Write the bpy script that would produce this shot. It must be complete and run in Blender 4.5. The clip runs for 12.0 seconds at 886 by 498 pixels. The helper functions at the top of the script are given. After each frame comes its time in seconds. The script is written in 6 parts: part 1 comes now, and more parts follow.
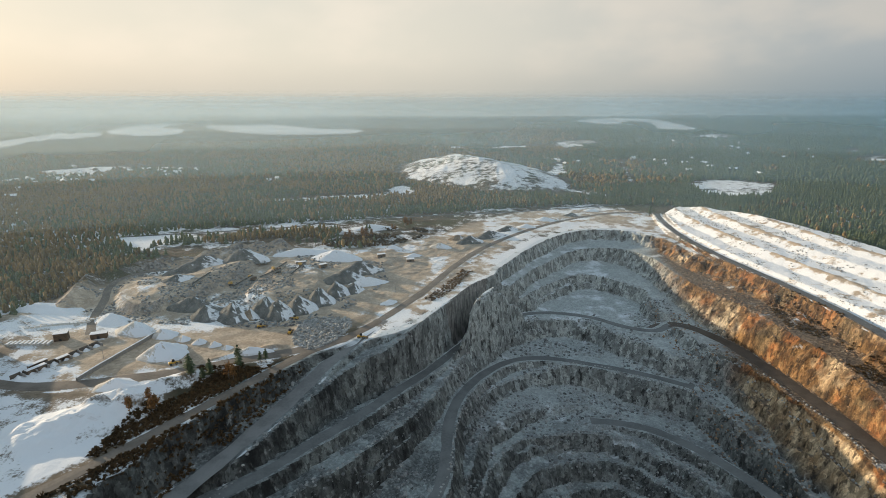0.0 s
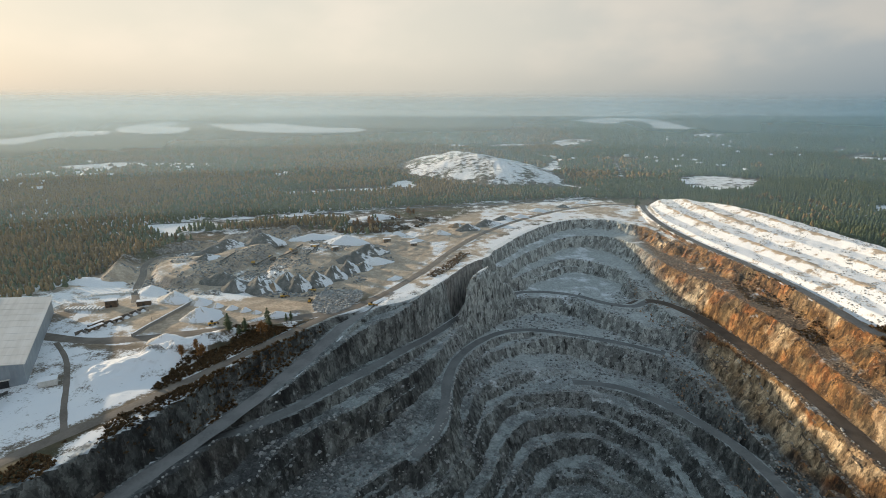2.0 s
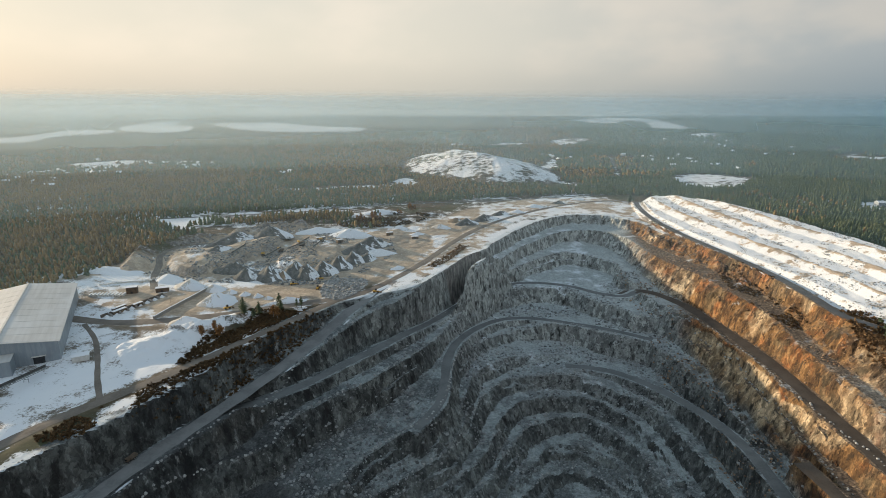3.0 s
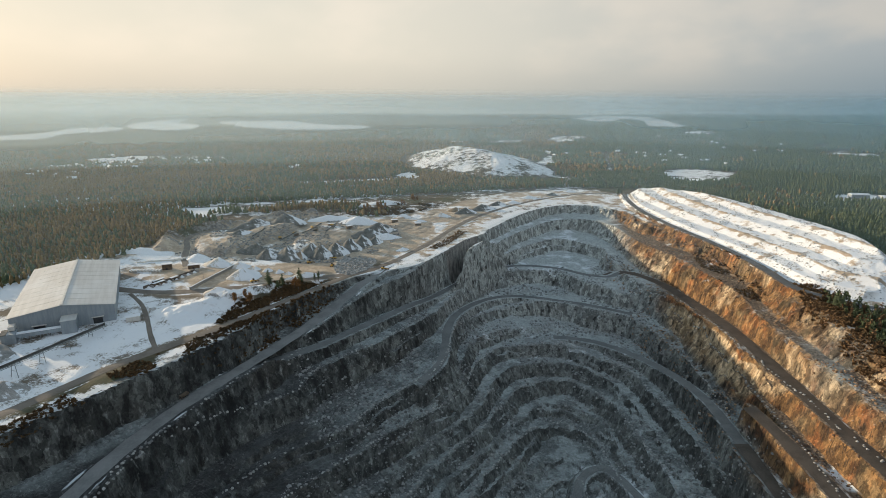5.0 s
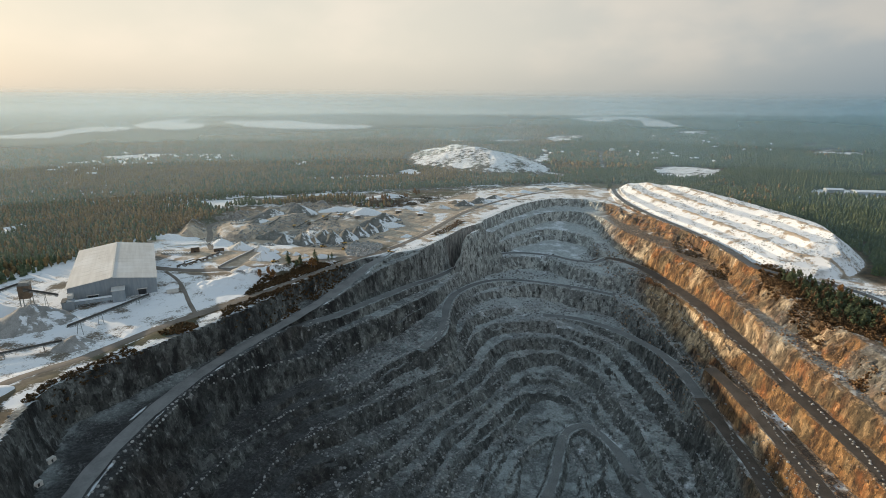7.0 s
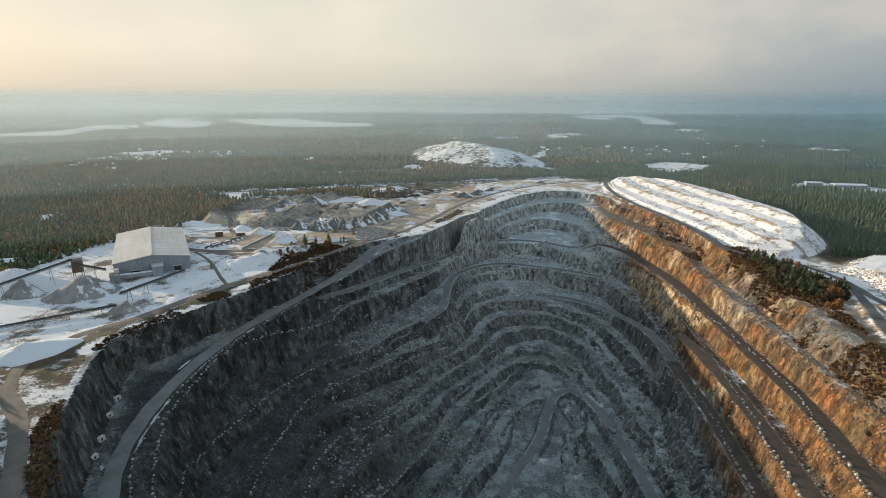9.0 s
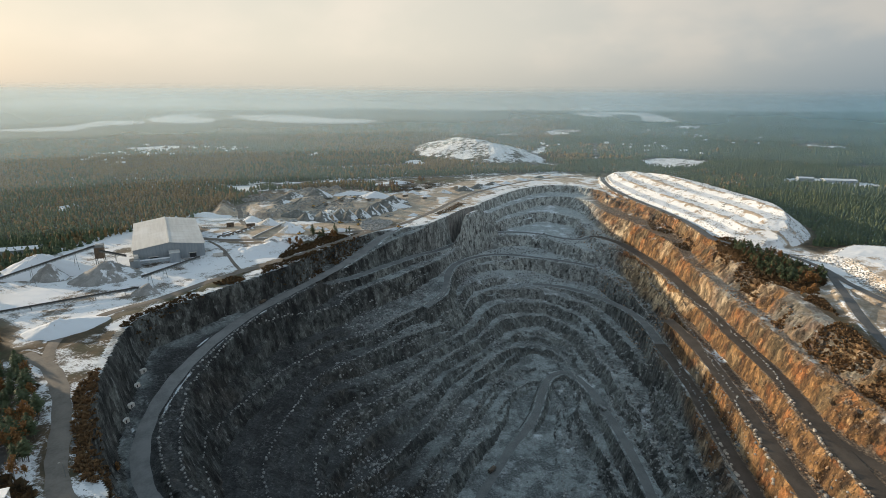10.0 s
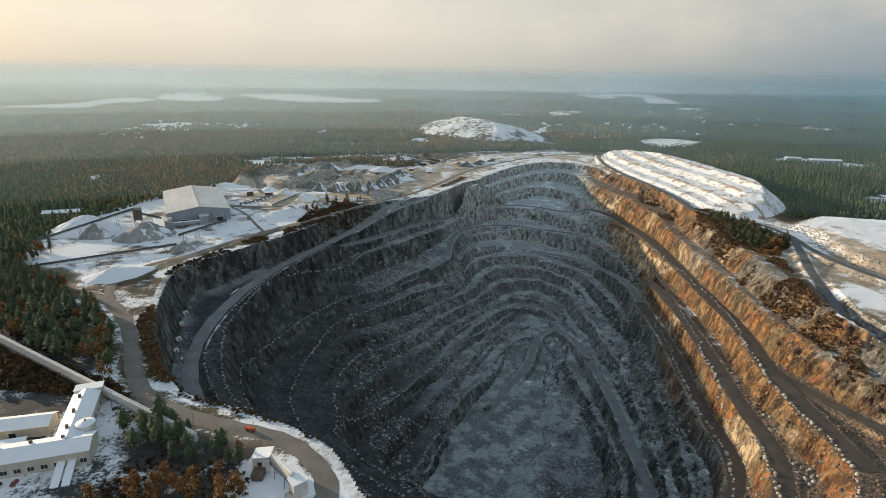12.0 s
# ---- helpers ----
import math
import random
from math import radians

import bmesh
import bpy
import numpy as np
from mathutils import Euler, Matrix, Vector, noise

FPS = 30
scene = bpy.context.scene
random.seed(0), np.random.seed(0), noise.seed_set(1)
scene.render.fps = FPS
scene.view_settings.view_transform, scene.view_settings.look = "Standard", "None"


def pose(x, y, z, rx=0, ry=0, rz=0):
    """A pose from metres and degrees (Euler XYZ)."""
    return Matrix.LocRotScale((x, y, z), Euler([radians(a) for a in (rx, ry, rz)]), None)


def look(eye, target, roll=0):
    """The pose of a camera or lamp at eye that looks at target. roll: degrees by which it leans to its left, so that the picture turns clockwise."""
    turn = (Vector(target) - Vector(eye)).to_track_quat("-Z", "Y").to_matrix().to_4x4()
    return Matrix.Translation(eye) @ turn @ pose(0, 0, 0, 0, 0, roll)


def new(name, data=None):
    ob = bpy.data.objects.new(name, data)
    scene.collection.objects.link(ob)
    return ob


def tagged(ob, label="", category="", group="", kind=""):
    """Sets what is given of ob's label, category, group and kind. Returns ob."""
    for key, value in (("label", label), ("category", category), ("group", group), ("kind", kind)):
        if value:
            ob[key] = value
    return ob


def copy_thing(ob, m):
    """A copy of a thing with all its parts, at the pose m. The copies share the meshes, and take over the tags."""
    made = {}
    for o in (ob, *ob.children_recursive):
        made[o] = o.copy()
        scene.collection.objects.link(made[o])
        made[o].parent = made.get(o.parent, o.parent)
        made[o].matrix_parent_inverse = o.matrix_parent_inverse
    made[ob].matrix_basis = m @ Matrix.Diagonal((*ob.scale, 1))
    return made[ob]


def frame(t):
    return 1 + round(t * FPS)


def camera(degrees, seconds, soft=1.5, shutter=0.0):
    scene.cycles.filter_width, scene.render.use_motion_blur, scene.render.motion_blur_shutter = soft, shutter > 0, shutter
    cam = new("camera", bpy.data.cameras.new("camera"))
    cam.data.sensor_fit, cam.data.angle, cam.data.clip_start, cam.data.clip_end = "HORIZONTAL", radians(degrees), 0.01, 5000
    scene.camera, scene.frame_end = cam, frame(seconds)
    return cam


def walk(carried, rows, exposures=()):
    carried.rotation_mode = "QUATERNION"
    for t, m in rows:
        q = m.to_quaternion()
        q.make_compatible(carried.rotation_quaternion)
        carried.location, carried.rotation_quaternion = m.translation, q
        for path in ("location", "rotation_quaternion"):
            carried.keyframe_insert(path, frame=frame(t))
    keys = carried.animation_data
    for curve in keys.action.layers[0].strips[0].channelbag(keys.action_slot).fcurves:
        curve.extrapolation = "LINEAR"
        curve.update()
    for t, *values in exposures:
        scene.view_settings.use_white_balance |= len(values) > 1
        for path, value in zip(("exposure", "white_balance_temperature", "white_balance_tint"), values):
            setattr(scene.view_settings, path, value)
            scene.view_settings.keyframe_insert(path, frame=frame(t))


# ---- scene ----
cam = camera(77.2, 12.0, soft=0.6)
METRES, EYE, TILT, LEAN, TURN = 400.0, 178.0, -15.5, 0.0, 0.0
ROWS = [
    (0.0, 0.0, 0.0, 0.0, 0.0, 0.0, -0.0),
    (0.5, 0.0009, -0.0399, -0.0114, 0.05, 0.03, -0.02),
    (1.0, 0.0, -0.0798, -0.0219, 0.02, 0.04, -0.07),
    (1.5, -0.0002, -0.1188, -0.0331, 0.01, -0.04, -0.07),
    (2.0, 0.0003, -0.1588, -0.0444, 0.02, -0.03, -0.14),
    (2.5, 0.0004, -0.1984, -0.0548, 0.02, -0.02, -0.16),
    (3.0, 0.0006, -0.2386, -0.0661, 0.03, -0.06, -0.22),
    (5.0, 0.0007, -0.3981, -0.1104, 0.08, -0.2, -0.28),
    (5.5, 0.0007, -0.4387, -0.1208, 0.09, -0.21, -0.33),
    (6.0, 0.0009, -0.4796, -0.132, 0.11, -0.22, -0.33),
    (6.5, 0.0014, -0.5198, -0.1431, 0.13, -0.19, -0.35),
    (7.0, 0.0016, -0.5605, -0.1544, 0.11, -0.16, -0.35),
    (9.0, 0.0035, -0.7229, -0.1991, 0.27, -0.29, -0.37),
    (9.5, 0.0044, -0.7632, -0.2104, 0.32, -0.41, -0.43),
    (10.0, 0.0054, -0.8042, -0.2218, 0.41, -0.59, -0.51),
    (10.5, 0.0062, -0.8447, -0.2333, 0.47, -0.87, -0.61),
    (11.0, 0.0069, -0.8859, -0.2449, 0.57, -1.3, -0.69),
    (11.5, 0.0073, -0.9257, -0.2561, 0.65, -1.95, -0.82),
    (12.0, 0.0085, -0.9636, -0.2668, 0.76, -2.46, -1.08),
]
walk(cam, [(t, pose(0, 0, EYE, TILT, LEAN, TURN) @ pose(METRES * x, METRES * y, METRES * z, 90 + pitch, roll, yaw)) for t, x, y, z, yaw, pitch, roll in ROWS])

# ---- light ----
SUN_AZ, SUN_EL = 150.0, 9.5  # degrees: bearing from +x towards +y, and height
SUN_DIR = Vector((math.cos(radians(SUN_AZ)) * math.cos(radians(SUN_EL)),
                  math.sin(radians(SUN_AZ)) * math.cos(radians(SUN_EL)), math.sin(radians(SUN_EL))))
sun = new("sun", bpy.data.lights.new("sun", "SUN"))
sun.data.energy, sun.data.angle, sun.data.color = 6.4, radians(0.8), (1.0, 0.80, 0.56)
sun.matrix_world = look(SUN_DIR * 900, (0, 0, 0))
scene.view_settings.exposure = 0.0


class Nodes:
    """A small builder for node trees."""

    def __init__(self, tree):
        self.tree = tree
        tree.nodes.clear()

    def add(self, kind, values=None, **settings):
        node = self.tree.nodes.new(kind)
        for key, value in settings.items():
            setattr(node, key, value)
        for key, value in (values or {}).items():
            socket = node.inputs[key]
            if isinstance(value, bpy.types.NodeSocket):
                self.tree.links.new(value, socket)
            else:
                socket.default_value = value
        return node

    def noise(self, where, scale, detail=5.0, rough=0.55, kind="FBM"):
        return self.add("ShaderNodeTexNoise", {"Vector": where, "Scale": scale, "Detail": detail, "Roughness": rough}).outputs["Fac"]

    def ramp(self, value, low, high, a=0.0, b=1.0):
        return self.add("ShaderNodeMapRange", {"Value": value, "From Min": low, "From Max": high, "To Min": a, "To Max": b}, interpolation_type="SMOOTHSTEP").outputs[0]

    def mix(self, fac, a, b):
        node = self.add("ShaderNodeMix", data_type="RGBA")
        for n, value in ((0, fac), (6, a), (7, b)):
            if isinstance(value, bpy.types.NodeSocket):
                self.tree.links.new(value, node.inputs[n])
            else:
                node.inputs[n].default_value = value if n == 0 else (*value, 1)[:4]
        return node.outputs[2]

    def math(self, op, a, b=0.0, c=0.0):
        return self.add("ShaderNodeMath", {0: a, 1: b, 2: c}, operation=op).outputs[0]

    def stretch(self, where, x, y, z):
        return self.add("ShaderNodeMapping", {"Vector": where, "Scale": (x, y, z)}).outputs[0]


# the sky: thin blue above a broken low cloud deck, warm towards the sun
world = bpy.data.worlds.new("sky")
scene.world = world
world.use_nodes = True
N = Nodes(world.node_tree)
way = N.add("ShaderNodeTexCoord").outputs["Generated"]
sky = N.add("ShaderNodeTexSky", sky_type="NISHITA", sun_disc=False, sun_elevation=radians(SUN_EL), sun_rotation=radians(90 - SUN_AZ), air_density=1.2, dust_density=2.0)
blue = N.add("ShaderNodeMix", {0: 1.0, 6: sky.outputs[0], 7: (0.12, 0.12, 0.12, 1)}, data_type="RGBA", blend_type="MULTIPLY").outputs[2]
height = N.add("ShaderNodeSeparateXYZ", {0: way}).outputs[2]
flat_sun = Vector((SUN_DIR.x, SUN_DIR.y, 0.12)).normalized()
toward = N.add("ShaderNodeVectorMath", {0: way, 1: flat_sun}, operation="DOT_PRODUCT").outputs["Value"]
warm = N.ramp(toward, -0.35, 0.75)
cloud = N.mix(warm, (0.34, 0.40, 0.45), (0.84, 0.79, 0.68))
puff = N.noise(N.stretch(way, 1, 1, 1.9), 4.2, 4.0, 0.5)
cloud = N.mix(N.ramp(puff, 0.40, 0.68), cloud, N.mix(warm, (0.54, 0.53, 0.51), (0.92, 0.84, 0.72)))
gap = N.math("MULTIPLY", N.ramp(N.noise(N.stretch(way, 1, 1, 2.0), 2.6, 5.0), 0.52, 0.7), N.ramp(height, 0.10, 0.32))
cloud = N.mix(N.math("MULTIPLY", gap, 0.75), cloud, (0.46, 0.62, 0.68))
low = N.mix(warm, (0.22, 0.31, 0.37), (0.70, 0.67, 0.58))
cloud = N.mix(N.ramp(height, -0.015, 0.075), low, cloud)
cloud = N.mix(N.ramp(height, 0.24, 0.55), cloud, (0.33, 0.46, 0.57))
lit_back = N.ramp(N.add("ShaderNodeSeparateXYZ", {0: way}).outputs[1], -0.05, -0.65)
cloud = N.mix(lit_back, cloud, (0.46, 0.50, 0.54))
both = N.mix(0.9, blue, cloud)
N.add("ShaderNodeOutputWorld", {0: N.add("ShaderNodeBackground", {"Color": both, "Strength": 1.0}).outputs[0]})


# ---- materials ----
def material(name, paint, rough=0.85, metal=0.0, bump=None, distance=0.3, **more):
    """paint(N, place) gives the base colour socket or a colour; bump(N, place) a height socket."""
    m = bpy.data.materials.new(name)
    m.use_nodes = True
    N = Nodes(m.node_tree)
    place = N.add("ShaderNodeTexCoord").outputs["Object"]
    made = paint(N, place) if callable(paint) else (*paint, 1)
    values = {"Base Color": made, "Roughness": rough, "Metallic": metal}
    if bump:
        values["Normal"] = N.add("ShaderNodeBump", {"Height": bump(N, place), "Distance": distance, "Strength": 0.8}).outputs[0]
    shader = N.add("ShaderNodeBsdfPrincipled", values)
    N.add("ShaderNodeOutputMaterial", {0: shader.outputs[0]})
    return m


def speckled(a, b, scale, c=None, low=0.35, high=0.65):
    """A colour that wanders from a to b at one scale, with fine grain at another."""
    def paint(N, place):
        base = N.mix(N.ramp(N.noise(place, scale), low, high), a, b)
        fine = N.ramp(N.noise(place, scale * 9, 3.0), 0.3, 0.75)
        return N.mix(N.math("MULTIPLY", fine, 0.35), base, c or tuple(v * 0.55 for v in a))
    return paint


def grain(scale):
    return lambda N, place: N.noise(place, scale, 4.0, 0.65)


def attribute(N, name):
    return N.add("ShaderNodeAttribute", attribute_name=name).outputs["Fac"]


def cells(N, place, scale):
    """A random value for each broken block of rock."""
    return N.add("ShaderNodeSeparateXYZ", {0: N.add("ShaderNodeTexVoronoi", {"Vector": place, "Scale": scale}).outputs["Color"]}).outputs[0]


def scaled(N, colour, factor):
    return N.add("ShaderNodeVectorMath", {0: colour, "Scale": factor}, operation="SCALE").outputs[0]


def quarry_paint(N, place):
    slope = N.add("ShaderNodeSeparateXYZ", {0: N.add("ShaderNodeNewGeometry").outputs["True Normal"]}).outputs[2]
    shaken = N.add("ShaderNodeTexNoise", {"Vector": place, "Scale": 0.35, "Detail": 3.0}).outputs["Color"]
    shaken = N.add("ShaderNodeVectorMath", {0: shaken, 1: (5, 5, 5), 2: place}, operation="MULTIPLY_ADD").outputs[0]
    broad = N.noise(N.stretch(place, 1, 1, 0.35), 0.10, 4.0, 0.6)
    fissure = N.noise(N.stretch(place, 1, 1, 0.30), 0.26, 5.0, 0.62)
    patch, fine = N.noise(place, 0.022, 5.0, 0.6), N.noise(place, 0.6, 5.0, 0.7)
    dust, rusty = attribute(N, "dust"), attribute(N, "ochre")
    grey = N.mix(N.ramp(broad, 0.36, 0.66), (0.042, 0.046, 0.045), (0.17, 0.182, 0.175))
    grey = N.mix(N.math("MULTIPLY", N.ramp(patch, 0.46, 0.62), 0.7), grey, (0.31, 0.335, 0.315))
    brown = N.mix(N.ramp(broad, 0.36, 0.66), (0.034, 0.028, 0.023), (0.12, 0.10, 0.08))
    grey = N.mix(N.math("MULTIPLY", N.ramp(N.noise(place, 0.012, 3.0), 0.46, 0.58), N.math("MULTIPLY", N.math("SUBTRACT", 1.0, dust), 0.6)), grey, brown)
    # shade of the near left pit put into the colour: rock scaled darker
    grey = scaled(N, grey, N.ramp(dust, 0.0, 1.0, 0.45, 0.66))
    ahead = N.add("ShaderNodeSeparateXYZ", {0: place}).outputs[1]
    ochre = N.mix(N.ramp(broad, 0.36, 0.64), (0.070, 0.037, 0.017), (0.265, 0.148, 0.060))
    ochre = N.mix(N.math("MULTIPLY", N.ramp(N.noise(place, 0.05, 5.0), 0.50, 0.62), 0.6), ochre, (0.29, 0.108, 0.036))
    ochre = N.mix(N.math("MULTIPLY", N.ramp(N.noise(place, 0.028, 4.0), 0.52, 0.62), 0.6), ochre, (0.12, 0.10, 0.06))
    cream = N.math("ADD", N.noise(place, 0.015, 4.0), N.math("MULTIPLY_ADD", attribute(N, "pale"), 0.42, N.ramp(ahead, 20, 220, -0.10, -0.01)))
    ochre = N.mix(N.math("MULTIPLY", N.ramp(cream, 0.54, 0.62), 0.85), ochre, N.mix(N.ramp(broad, 0.36, 0.64), (0.30, 0.21, 0.12), (0.60, 0.48, 0.32)))
    # distance haze put into the colour: rock and rubble turn paler far ahead
    far_haze = N.ramp(ahead, 310, 490)
    grey = N.mix(N.math("MULTIPLY", far_haze, 0.65), grey, (0.46, 0.49, 0.475))
    rock = N.mix(rusty, grey, ochre)
    # dark cracks that also carry the shade of crevices as colour
    rock = N.mix(N.ramp(fissure, 0.46, 0.37, 0.0, 0.8), rock, N.mix(rusty, (0.020, 0.019, 0.019), (0.035, 0.024, 0.015)))
    rock = N.mix(N.ramp(fissure, 0.56, 0.70, 0.0, 0.45), rock, N.mix(rusty, (0.36, 0.375, 0.36), (0.46, 0.30, 0.15)))
    rock = scaled(N, rock, N.ramp(cells(N, N.stretch(shaken, 1, 1, 0.45), 0.24), 0.1, 0.95, 0.6, 1.4))
    rock = scaled(N, rock, N.ramp(cells(N, N.stretch(shaken, 1, 1, 0.6), 0.75), 0.1, 0.95, 0.75, 1.25))
    # rubble there is darker too, besides having less dust on it
    rubble = N.mix(N.ramp(fine, 0.40, 0.64), N.mix(dust, (0.028, 0.028, 0.028), (0.088, 0.097, 0.098)), N.mix(dust, (0.050, 0.050, 0.050), (0.195, 0.212, 0.212)))
    rust = N.mix(N.ramp(fine, 0.40, 0.64), (0.075, 0.052, 0.036), (0.22, 0.155, 0.10))
    rubble = N.mix(N.math("MULTIPLY", rusty, 0.9), rubble, rust)
    pale = N.math("MULTIPLY", N.ramp(N.noise(place, 0.05, 6.0, 0.65), 0.44, 0.58), N.math("SUBTRACT", 1.0, rusty))
    rubble = N.mix(N.math("MULTIPLY", pale, N.math("MULTIPLY_ADD", dust, 0.60, 0.06)), rubble, (0.39, 0.435, 0.43))
    rubble = N.mix(N.math("MULTIPLY", far_haze, N.math("MULTIPLY", N.math("SUBTRACT", 1.0, rusty), 0.75)), rubble, (0.47, 0.51, 0.51))
    stones = N.math("MULTIPLY", N.ramp(cells(N, shaken, 0.8), 0.70, 0.95), N.ramp(N.noise(place, 0.06, 4.0), 0.40, 0.58))
    stones = N.math("MULTIPLY", stones, N.ramp(dust, 0.0, 1.0, 0.25, 0.6))
    rubble = N.mix(N.math("MULTIPLY", stones, 0.75), rubble, N.mix(rusty, (0.48, 0.49, 0.48), (0.62, 0.50, 0.36)))
    rubble = scaled(N, rubble, N.ramp(cells(N, shaken, 0.5), 0.1, 0.95, 0.84, 1.15))
    # walls darker than level benches: the fall of skylight is put into the colours
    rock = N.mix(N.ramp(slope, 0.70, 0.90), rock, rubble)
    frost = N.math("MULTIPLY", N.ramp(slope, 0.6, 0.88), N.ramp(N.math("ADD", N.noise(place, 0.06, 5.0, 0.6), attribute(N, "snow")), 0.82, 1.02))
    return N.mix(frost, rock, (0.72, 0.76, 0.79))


def rocky_bump(N, place):
    crack = N.add("ShaderNodeTexVoronoi", {"Vector": N.stretch(place, 1, 1, 0.5), "Scale": 0.45}, feature="F1").outputs["Distance"]
    return N.math("ADD", N.noise(place, 0.5, 7.0, 0.72), N.math("MULTIPLY", crack, 0.5))


def ground_paint(N, place):
    slope = N.add("ShaderNodeSeparateXYZ", {0: N.add("ShaderNodeNewGeometry").outputs["True Normal"]}).outputs[2]
    wide, mid, fine = N.noise(place, 0.012, 5.0, 0.6), N.noise(place, 0.07, 5.0, 0.6), N.noise(place, 0.6, 4.0, 0.7)
    heath = N.mix(N.ramp(mid, 0.35, 0.65), (0.05, 0.042, 0.026), (0.13, 0.085, 0.045))
    heath = N.mix(N.ramp(wide, 0.45, 0.65), heath, (0.06, 0.065, 0.03))
    gravel = N.mix(N.ramp(mid, 0.35, 0.65), (0.40, 0.315, 0.23), (0.57, 0.465, 0.35))
    stones = cells(N, place, 0.45)
    gravel = N.mix(N.math("MULTIPLY", N.ramp(wide, 0.44, 0.58), 0.3), gravel, (0.27, 0.24, 0.20))
    gravel = N.mix(N.math("MULTIPLY", N.ramp(fine, 0.45, 0.7), 0.5), gravel, (0.20, 0.16, 0.125))
    gravel = N.mix(attribute(N, "tarmac"), gravel, N.mix(N.ramp(mid, 0.35, 0.65), (0.035, 0.036, 0.038), (0.075, 0.075, 0.075)))
    base = N.mix(attribute(N, "gravel"), heath, gravel)
    rocky = N.mix(N.ramp(N.noise(N.stretch(place, 1, 1, 0.3), 0.3, 5.0, 0.65), 0.35, 0.65), (0.10, 0.095, 0.09), (0.33, 0.31, 0.29))
    base = N.mix(N.ramp(slope, 0.80, 0.62), base, rocky)
    base = scaled(N, base, N.ramp(stones, 0.1, 0.95, 0.9, 1.1))
    snow = attribute(N, "snow")
    cover = N.ramp(N.math("ADD", N.math("ADD", N.math("MULTIPLY", mid, 0.6), N.math("MULTIPLY", fine, 0.4)), snow), 0.93, 1.05)
    cover = N.math("MULTIPLY", cover, N.ramp(slope, 0.55, 0.8))
    white = N.mix(N.ramp(wide, 0.3, 0.7), (0.80, 0.82, 0.85), (0.88, 0.88, 0.88))
    return N.mix(cover, base, white)


QUARRY = material("quarry_rock", quarry_paint, 0.92, bump=rocky_bump, distance=1.6)
GROUND = material("ground_cover", ground_paint, 0.92, bump=grain(0.6), distance=0.35)
ROAD_BENCH = material("dark_brown_bench_road", speckled((0.055, 0.043, 0.033), (0.088, 0.070, 0.055), 0.09, (0.12, 0.097, 0.075)), 0.85, bump=grain(1.2), distance=0.1)
ROAD_GREY = material("grey_works_road", speckled((0.125, 0.112, 0.096), (0.185, 0.165, 0.142), 0.08, (0.24, 0.215, 0.185)), 0.8, bump=grain(1.2), distance=0.1)
ROAD_DARK = material("dark_haul_road", speckled((0.075, 0.076, 0.078), (0.12, 0.12, 0.118), 0.09, (0.16, 0.158, 0.155)), 0.8, bump=grain(1.2), distance=0.1)
ROAD_DUST = material("grey_bench_road", speckled((0.115, 0.12, 0.12), (0.165, 0.172, 0.17), 0.07, (0.21, 0.215, 0.21)), 0.85, bump=grain(1.2), distance=0.1)
ROAD_HAUL = material("pale_haul_road", speckled((0.16, 0.162, 0.16), (0.23, 0.23, 0.225), 0.08, (0.29, 0.285, 0.275)), 0.8, bump=grain(1.2), distance=0.1)
ROAD_BROWN = material("brown_gravel_road", speckled((0.13, 0.11, 0.09), (0.20, 0.17, 0.14), 0.08, (0.26, 0.225, 0.19)), 0.85, bump=grain(1.2), distance=0.1)
SNOW = material("snow", speckled((0.82, 0.84, 0.87), (0.9, 0.9, 0.9), 0.05, (0.76, 0.79, 0.83)), 0.6, bump=grain(0.5), distance=0.3)
ICE = material("lake_ice", speckled((0.62, 0.66, 0.70), (0.80, 0.82, 0.84), 0.004, (0.6, 0.64, 0.68)), 0.35)


# ---- plan helpers ----
def hashed(i, j, seed):
    h = (i.astype(np.int64) * 374761393 + j.astype(np.int64) * 668265263 + seed * 144665) & 0xFFFFFFFF
    h = ((h ^ (h >> 13)) * 1274126177) & 0xFFFFFFFF
    return ((h ^ (h >> 16)) & 0xFFFF) / 65535.0


def value_noise(x, y, seed=0):
    i, j = np.floor(x), np.floor(y)
    u, v = x - i, y - j
    u, v = u * u * (3 - 2 * u), v * v * (3 - 2 * v)
    a, b, c, d = hashed(i, j, seed), hashed(i + 1, j, seed), hashed(i, j + 1, seed), hashed(i + 1, j + 1, seed)
    return (a * (1 - u) + b * u) * (1 - v) + (c * (1 - u) + d * u) * v


def fbm(x, y, size, octaves=4, seed=0):
    """Noise from -1 to 1; size is the widest wave in metres."""
    total, weight, norm = 0.0, 1.0, 0.0
    for n in range(octaves):
        k = 2.0**n / size
        total, norm = total + weight * value_noise(x * k + 17.3 * n, y * k - 9.1 * n, seed + n), norm + weight
        weight *= 0.5
    return 2 * total / norm - 1


def spline(points, closed=False, steps=3):
    """A smooth line through the points."""
    p = np.array(points, float)
    n = len(p)
    out = []
    for k in range(n if closed else n - 1):
        a, b, c, d = (p[(k + m) % n] if closed else p[min(max(k + m, 0), n - 1)] for m in (-1, 0, 1, 2))
        for s in np.arange(steps) / steps:
            out.append(0.5 * (2 * b + (c - a) * s + (2 * a - 5 * b + 4 * c - d) * s**2 + (3 * b - a - 3 * c + d) * s**3))
    if not closed:
        out.append(p[-1])
    return np.array(out)


